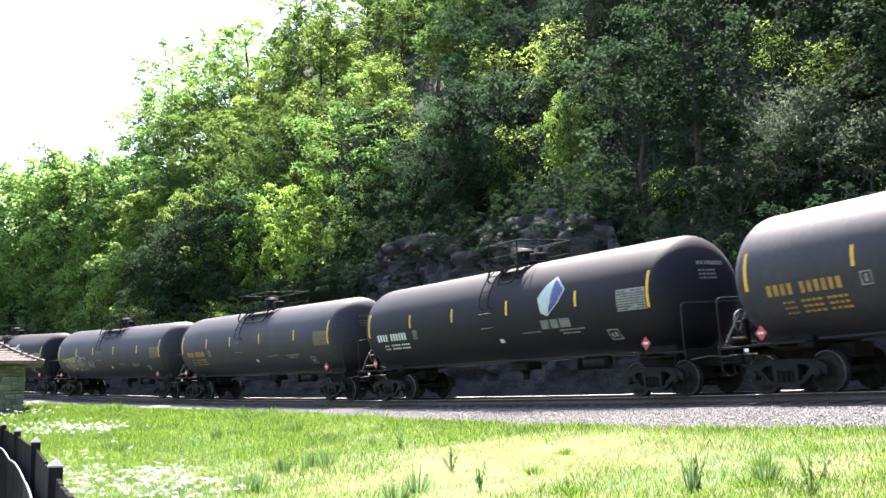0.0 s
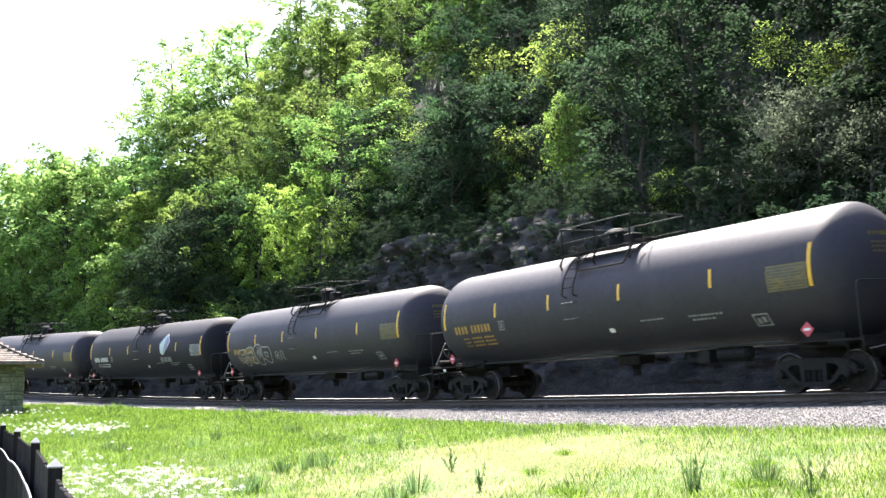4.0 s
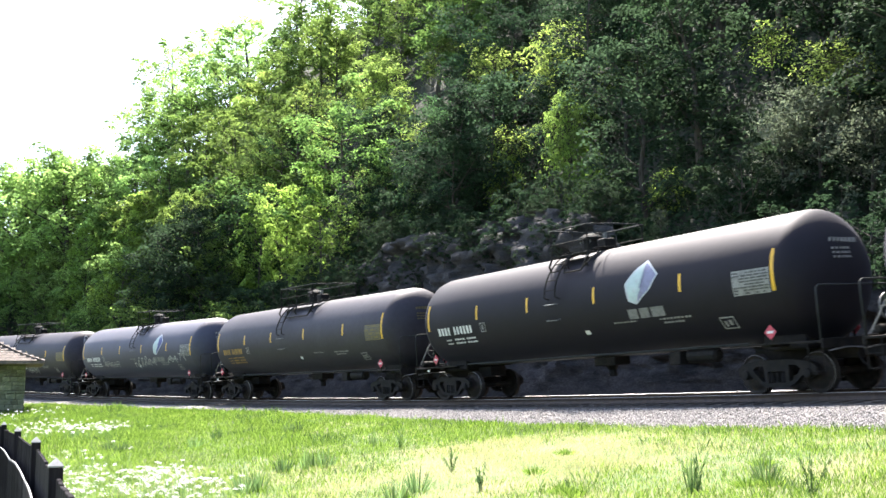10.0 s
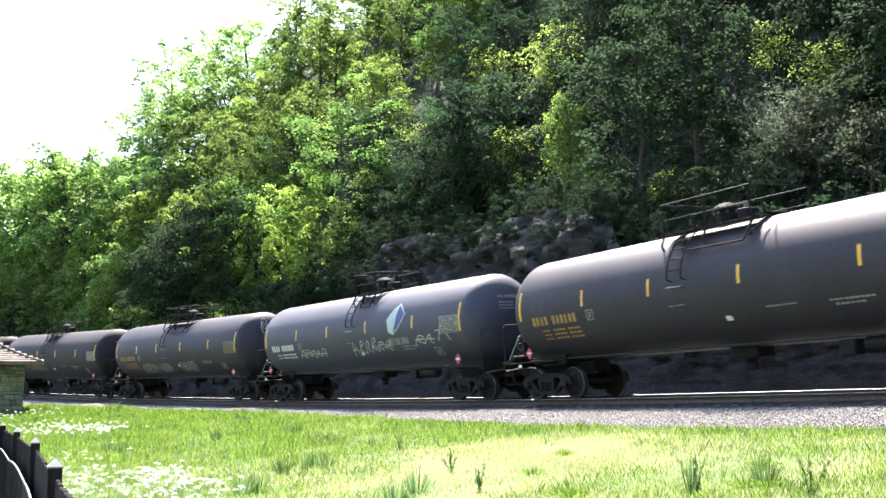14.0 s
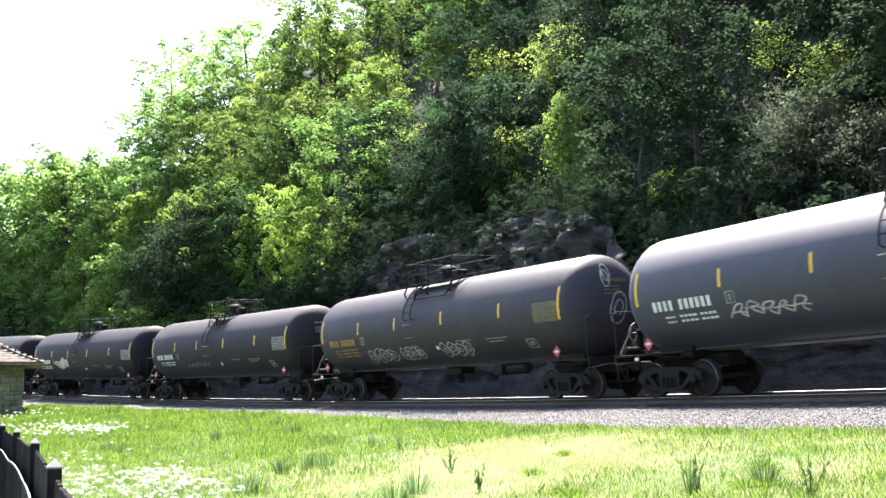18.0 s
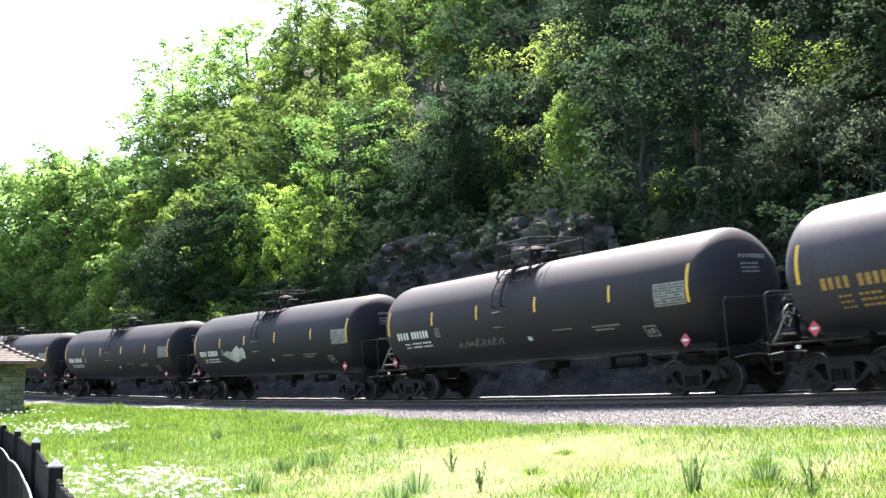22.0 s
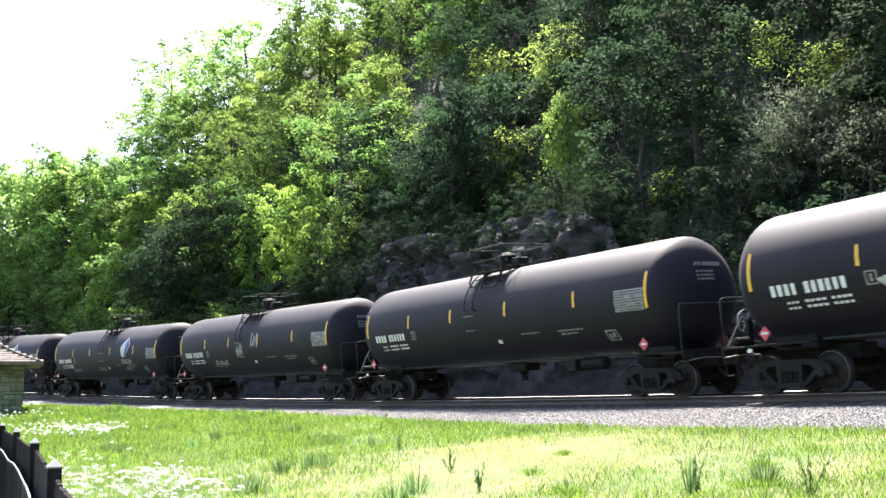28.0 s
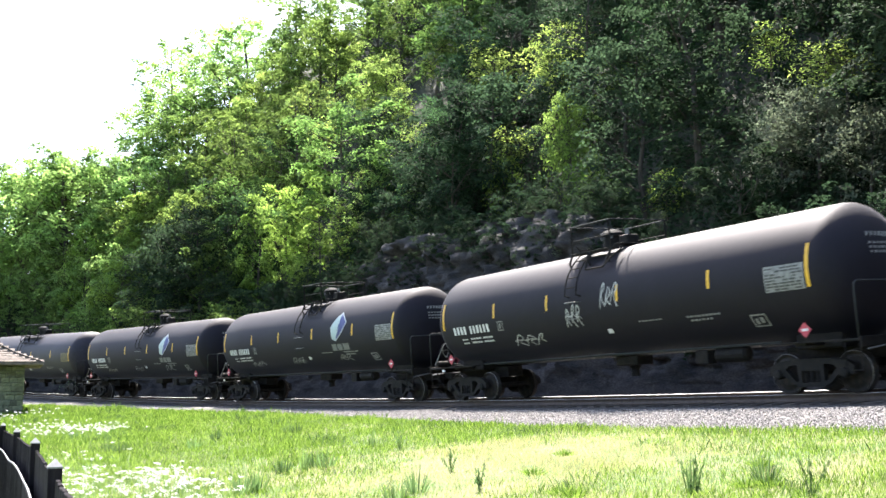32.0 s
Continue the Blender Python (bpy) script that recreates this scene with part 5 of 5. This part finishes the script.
# ---- board fence with capped posts ----
def build_fence():
    rng = random.Random(3)
    posts = [(-0.50, 1.7), (-1.53, 4.1), (-2.555, 6.5), (-3.66, 8.9), (-4.80, 11.3), (-5.92, 13.7), (-7.04, 16.1)]
    way = Vector((posts[2][0] - posts[1][0], posts[2][1] - posts[1][1]))
    ang = math.degrees(math.atan2(way.y, way.x))
    fence = thing("board_fence", "black-stained board fence with pale pyramid-capped posts in the grass", "fence")
    bm = bmesh.new()
    box(bm, -0.027, 0.027, -0.027, 0.027, -0.4, 1.34, 0.003)
    post = part("post", bm, M_FENCE, fence)
    bm = bmesh.new()
    b = [bm.verts.new(c) for c in ((-0.029, -0.029, 1.34), (0.029, -0.029, 1.34), (0.029, 0.029, 1.34), (-0.029, 0.029, 1.34))]
    t = [bm.verts.new(c) for c in ((-0.029, -0.029, 1.346), (0.029, -0.029, 1.346), (0.029, 0.029, 1.346), (-0.029, 0.029, 1.346))]
    tip = bm.verts.new((0, 0, 1.378))
    bm.faces.new(b[::-1])
    for k in range(4):
        bm.faces.new((b[k], b[(k + 1) % 4], t[(k + 1) % 4], t[k])), bm.faces.new((t[k], t[(k + 1) % 4], tip))
    part("post_cap", bm, M_CAP, post, "pale pyramid post cap")
    first = True
    for x, y in posts[1:]:
        z = float(ground_z(np.array(x), np.array(y)))
        m = pose(x, y, 0, 0, 0, ang)
        if first:
            post.matrix_basis = m
            first = False
        else:
            o = post.copy()
            scene.collection.objects.link(o)
            o.matrix_basis = m
            c = post.children[0].copy()
            scene.collection.objects.link(c)
            c.parent = o
    def arch(f):
        """How far the low boards rise towards the middle of a bay."""
        return 0.055 + 0.03 * math.sin(math.pi * f)

    shapes = []
    for top in (1.30, 1.05):
        me = bpy.data.meshes.new("board")
        bm = box(bmesh.new(), -0.068, 0.068, -0.009, 0.009, -0.1, top, 0.004)
        bm.to_mesh(me), bm.free()
        me.materials.append(M_FENCE)
        shapes.append(me)
    for (x0, y0), (x1, y1) in zip(posts, posts[1:]):
        a, b = Vector((x0, y0)), Vector((x1, y1))
        side = Vector(((b - a).y, -(b - a).x)).normalized()
        count = round((b - a).length / 0.145)
        for low, (me, off) in enumerate(zip(shapes, (0.01, -0.055))):
            for k in range(count):
                f = (k + 0.5) / count
                p = a.lerp(b, f) + side * off
                o = new("board", me)
                o.parent = fence
                o.matrix_basis = pose(p.x, p.y, arch(f) - 0.004 if low else rng.uniform(-0.012, 0.0), 0, 0, ang)
        mid = (a + b) / 2
        half = (b - a).length / 2 - 0.01
        # pale strip that paints the sun along the low boards' top edges
        bm = bmesh.new()
        rows = []
        for k in range(13):
            f = 0.01 + 0.98 * k / 12
            p = a.lerp(b, f) + side * -0.055
            q = side * 0.012
            z = 1.046 + arch(f)
            rows.append([bm.verts.new((p.x + e * q.x, p.y + e * q.y, z + h)) for e, h in ((-0.35, 0), (0.35, 0), (0.35, 0.008), (-0.35, 0.008))])
        for r0, r1 in zip(rows, rows[1:]):
            for k in range(4):
                bm.faces.new((r0[k], r0[(k + 1) % 4], r1[(k + 1) % 4], r1[k]))
        bm.faces.new(rows[0][::-1]), bm.faces.new(rows[-1])
        part("cap_strip", bm, M_CAP, fence, "pale arched strip in place of sun on the board edges")
        for off, z0, z1, w, name in ((0.06, 1.05, 1.14, 0.02, "top_rail"), (0.06, 0.3, 0.39, 0.02, "lower_rail")):
            p = mid + side * off
            o = part(name, box(bmesh.new(), -half, half, -w, w, z0, z1, 0.003), M_FENCE, fence)
            o.matrix_basis = pose(p.x, p.y, 0, 0, 0, ang)


build_fence()


# ---- meadow: grass, dry grass, flowers, weeds ----
def blades(name, label, count, material, seed, area, height, width, keep):
    """Tapered, bent blades standing on the meadow."""
    rng = np.random.default_rng(seed)
    x = area[0] + (area[1] - area[0]) * rng.random(count)
    y = area[2] + (area[3] - area[2]) * rng.random(count) ** area[4]
    ok = keep(x, y, rng)
    x, y = x[ok], y[ok]
    n = len(x)
    z = ground_z(x, y) - 0.01
    h = height * rng.uniform(0.5, 1.3, n) * (1.0 + 0.25 * np.clip(field(x, y, 1.6, 17), -1.4, 1.6)) * (1 + 0.03 * np.clip(y - 14, 0, 40))
    a = rng.uniform(0, 6.28, n)
    w = width * (1 + 0.05 * np.clip(y - 14, 0, 60))
    bend = rng.uniform(0.1, 0.6, n) * h
    ba = rng.uniform(0, 6.28, n)
    v = np.empty((n, 4, 3))
    v[:, 0] = np.stack([x - np.cos(a) * w, y - np.sin(a) * w, z], 1)
    v[:, 1] = np.stack([x + np.cos(a) * w, y + np.sin(a) * w, z], 1)
    v[:, 2] = np.stack([x + np.cos(a) * w * 0.6 + bend * 0.4 * np.cos(ba), y + np.sin(a) * w * 0.6 + bend * 0.4 * np.sin(ba), z + h * 0.6], 1)
    v[:, 3] = np.stack([x + bend * np.cos(ba), y + bend * np.sin(ba), z + h], 1)
    ob = mesh_part(name, v.reshape(-1, 3), np.arange(4 * n).reshape(-1, 4), material)
    tagged(ob, label, "grass", kind="stuff")


def field(x, y, scale, seed):
    """A smooth random field over the meadow, about -1 to 1."""
    rng = np.random.default_rng(seed)
    out = 0
    for _ in range(6):
        a, f, p = rng.uniform(0, 6.28), scale * rng.uniform(0.5, 1.8), rng.uniform(0, 6.28)
        out = out + np.sin(f * (x * math.cos(a) + y * math.sin(a)) + p)
    return out / 3


def in_meadow(x, y, lo=4.15):
    _, n = track_sn(x, y)
    return (n > lo) & (np.abs(x) < 0.46 * y + 1.5) & ((x > -0.46 * y + 0.2) | (y > 9))


def build_meadow():
    def dry(x, y):
        """Where the grass is dry and thin: the middle of the meadow, in patches; about -1 to 2."""
        return 2.3 * np.exp(-((x - 1.5) / 4.0) ** 2 - ((y - 16.5) / 6.0) ** 2) - 0.62 + 0.42 * field(x, y, 0.8, 4) + 0.4 * field(x, y, 2.6, 9)

    area = (-26, 12, 9.0, 62.0, 2.0)
    blades("meadow_grass", "bright green spring grass", 820000, M_GRASS, 1, area, 0.088, 0.0034, lambda x, y, r: in_meadow(x, y) & (dry(x, y) < r.uniform(-0.5, 1.3, len(x))))
    blades("dry_grass", "dry straw-coloured grass among the green", 900000, M_STRAW, 2, area, 0.055, 0.003, lambda x, y, r: in_meadow(x, y) & (dry(x, y) > r.uniform(-0.3, 1.0, len(x))))
    blades("thatch", "flattened cream-coloured dead grass", 420000, M_STRAW, 5, area, 0.022, 0.005, lambda x, y, r: in_meadow(x, y) & (dry(x, y) > r.uniform(0.0, 1.1, len(x))))
    blades("dark_grass", "taller dark green grass in tufts", 160000, M_WEED, 6, area, 0.14, 0.0034, lambda x, y, r: in_meadow(x, y) & (field(x, y, 2.2, 31) > r.uniform(0.5, 1.0, len(x))) & (dry(x, y) < r.uniform(-0.4, 1.6, len(x))))
    blades("edge_grass", "taller green grass along the ballast", 26000, M_GRASS, 3, area, 0.13, 0.006, lambda x, y, r: in_meadow(x, y, 3.7) & (track_sn(x, y)[1] < 5.2 + r.normal(0, 0.3, len(x))))
    # white wildflowers: heads in small clusters, clusters in drifts
    rng = np.random.default_rng(8)
    C = []
    for cx, cy, rx, ry, n in ((-14.0, 36.0, 0.8, 1.2, 22), (-12.4, 33.0, 0.7, 1.2, 26), (-11.0, 32.2, 0.7, 1.1, 30), (-10.2, 31.0, 0.4, 0.8, 12), (-19.4, 48, 1.4, 2.0, 12), (-19.6, 45.7, 1.2, 1.6, 10), (-7.2, 20.6, 0.7, 1.0, 8),
                              (-5.7, 16.4, 0.35, 0.5, 12), (-5.0, 14.6, 0.5, 0.6, 18), (-4.5, 16.2, 0.28, 0.35, 16), (-4.1, 14.8, 0.35, 0.4, 18), (-3.6, 14.1, 0.3, 0.4, 14), (-3.0, 12.9, 0.35, 0.4, 20), (-4.4, 13.6, 0.5, 0.5, 10), (-3.3, 12.3, 0.4, 0.3, 8), (-5.3, 14.2, 0.4, 0.5, 8)):
        n = int(2.2 * n)
        x, y = cx + rng.normal(0, 0.8 * rx, n), cy + rng.normal(0, 0.8 * ry, n)
        base = np.stack([x, y, ground_z(x, y) + rng.uniform(0.24, 0.46, n)], 1)
        C.append(base)
    C = np.concatenate(C)
    # flat-topped heads of many petals on thin stalks
    k = 22
    wide = (0.028 * rng.uniform(0.6, 1.4, len(C)) * (1 + C[:, 1] / 60))[:, None, None]
    P = (C[:, None] + rng.normal(0, 1, (len(C), k, 3)) * wide * np.array([0.62, 0.62, 0.3])).reshape(-1, 3)
    N = unit(rng, len(P)) * 0.7 + np.array([0, 0, 0.8])
    N /= np.linalg.norm(N, axis=1, keepdims=True)
    v, f = quads(P, N, unit(rng, len(P)), np.full(len(P), 0.011) * (1 + P[:, 1] / 40), np.full(len(P), 0.011) * (1 + P[:, 1] / 40))
    side = np.array([0.0022, 0.0, 0.0])
    foot = np.stack([C[:, 0], C[:, 1], ground_z(C[:, 0], C[:, 1])], 1) + rng.normal(0, 0.03, (len(C), 3)) * np.array([1, 1, 0])
    stalks = np.stack([foot - side, foot + side, C + side, C - side], 1).reshape(-1, 3)
    tagged(mesh_part("flower_stalks", stalks, np.arange(len(stalks)).reshape(-1, 4), M_WEED), "thin green stalks of the wildflowers", "flowers", kind="stuff")
    tagged(mesh_part("wildflowers", v, f, M_PETAL), "drifts of small white wildflowers in the grass", "flowers", kind="stuff")


build_meadow()


# ---- weeds that stand out of the grass ----
def build_weeds():
    rng = random.Random(12)

    def weed(seed, h):
        r = np.random.default_rng(seed)
        t = thing("weed", "upright dark green weed standing above the grass", "weed", "weeds in the meadow")
        C, N = [], []
        for k in range(4):
            e = Vector((*(r.normal(size=2) * 0.14 * h), h * r.uniform(0.6, 1.0)))
            part("stem", tube(bmesh.new(), [(0, 0, -0.05), e * 0.5 + Vector((0, 0, 0.05 * h)), e], [0.006, 0.004, 0.002], 5), M_WEED, t)
            n = 20
            f = r.uniform(0.1, 1.0, n)
            C.append(np.array(e)[None] * f[:, None] + r.normal(0, 0.03 * h, (n, 3)))
            N.append(unit(r, n))
        C, N = np.concatenate(C), np.concatenate(N)
        v, f = quads(C, N, np.tile([0, 0, 1.0], (len(C), 1)) + unit(r, len(C)) * 0.4, np.full(len(C), 0.016), np.full(len(C), 0.10))
        mesh_part("leaves", v, f, M_WEED, t)
        return t

    def clump(seed, h, spread, count, label, material=M_WEED):
        """Upright blades from one root, shorter towards the rim."""
        r = np.random.default_rng(seed)
        t = thing("grass_clump", label, "grass clump", "clumps in the meadow")
        a, q = r.uniform(0, 6.28, count), r.random(count) ** 0.6
        hh = h * (1.1 - 0.55 * q) * r.uniform(0.6, 1.0, count)
        foot = np.stack([np.cos(a) * q * spread * 0.45, np.sin(a) * q * spread * 0.45, np.full(count, -0.02)], 1)
        tip = foot + np.stack([np.cos(a) * q * spread * 0.6, np.sin(a) * q * spread * 0.6, hh], 1)
        turn = r.uniform(0, 6.28, count)
        side = np.stack([np.cos(turn), np.sin(turn), np.zeros(count)], 1) * 0.007
        mid = foot * 0.45 + tip * 0.55 + np.array([0, 0, 0.04]) * h
        v = np.stack([foot - side, foot + side, mid + side * 0.8, tip, mid - side * 0.8], 1).reshape(-1, 3)
        mesh_part("tuft", v, np.arange(count * 5).reshape(-1, 5), material, t)
        return t

    kinds = [weed(1, 0.42), weed(2, 0.36), weed(3, 0.5), clump(4, 0.46, 0.26, 52, "dense upright dark green grass clump"), clump(5, 0.17, 0.26, 110, "low bushy green clump in the meadow", M_GRASS), clump(6, 0.52, 0.13, 34, "tall narrow dark green grass clump")]
    spots = ((-4.4, 29.2, 3), (-4.1, 29.0, 3), (-6.2, 28.3, 3), (-2.1, 18.3, 3), (-2.3, 18.5, 3), (-2.75, 17.7, 3), (-2.4, 17.9, 5), (-0.92, 21.3, 2), (2.74, 11.65, 5), (2.78, 11.6, 2), (3.4, 11.8, 4), (3.62, 11.7, 4), (3.64, 11.9, 3), (-0.5, 12.8, 4), (-0.38, 13.7, 3), (-0.6, 12.6, 3),
             (1.41, 12.4, 4), (1.5, 12.1, 4), (-8.2, 26.0, 4), (-7.9, 25.4, 3), (-8.5, 26.3, 3), (1.25, 14.8, 4), (-2.73, 15.2, 3), (-2.9, 15.0, 3), (3.7, 10.6, 2), (4.15, 13.7, 4), (0.1, 16.0, 1), (0.44, 13.3, 0), (-1.57, 22.6, 5), (2.0, 17.4, 4), (-6.1, 25.3, 3), (-11.8, 33.1, 3))
    used = set()
    for x, y, k in spots:
        m = pose(x, y, float(ground_z(np.array(x), np.array(y))), 0, 0, rng.uniform(0, 360))
        if k in used:
            copy_thing(kinds[k], m)
        else:
            used.add(k)
            kinds[k].matrix_basis = m


build_weeds()


# ---- what moves: the train rolls along the arc ----
def motions():
    step = 0.1
    turn = SPEED * step / WHEEL_R
    count = int(32.0 / step)
    for car, (s, _, _) in zip(CARS, TRAIN):
        walk(car, [(t, car_pose(s + SPEED * (t - 16.0))) for t in range(0, 33)])
        for truck in [o for o in car.children if o.name.split(".")[0] == "truck"]:
            for ws in [o for o in truck.children if o.name.split(".")[0] == "wheelset"]:
                x = ws.location.x
                spin = Matrix.Translation((x, 0, WHEEL_R))
                walk(ws, [(k * step, spin @ Matrix.Rotation(turn * k, 4, "Y")) for k in range(count + 1)])


motions()
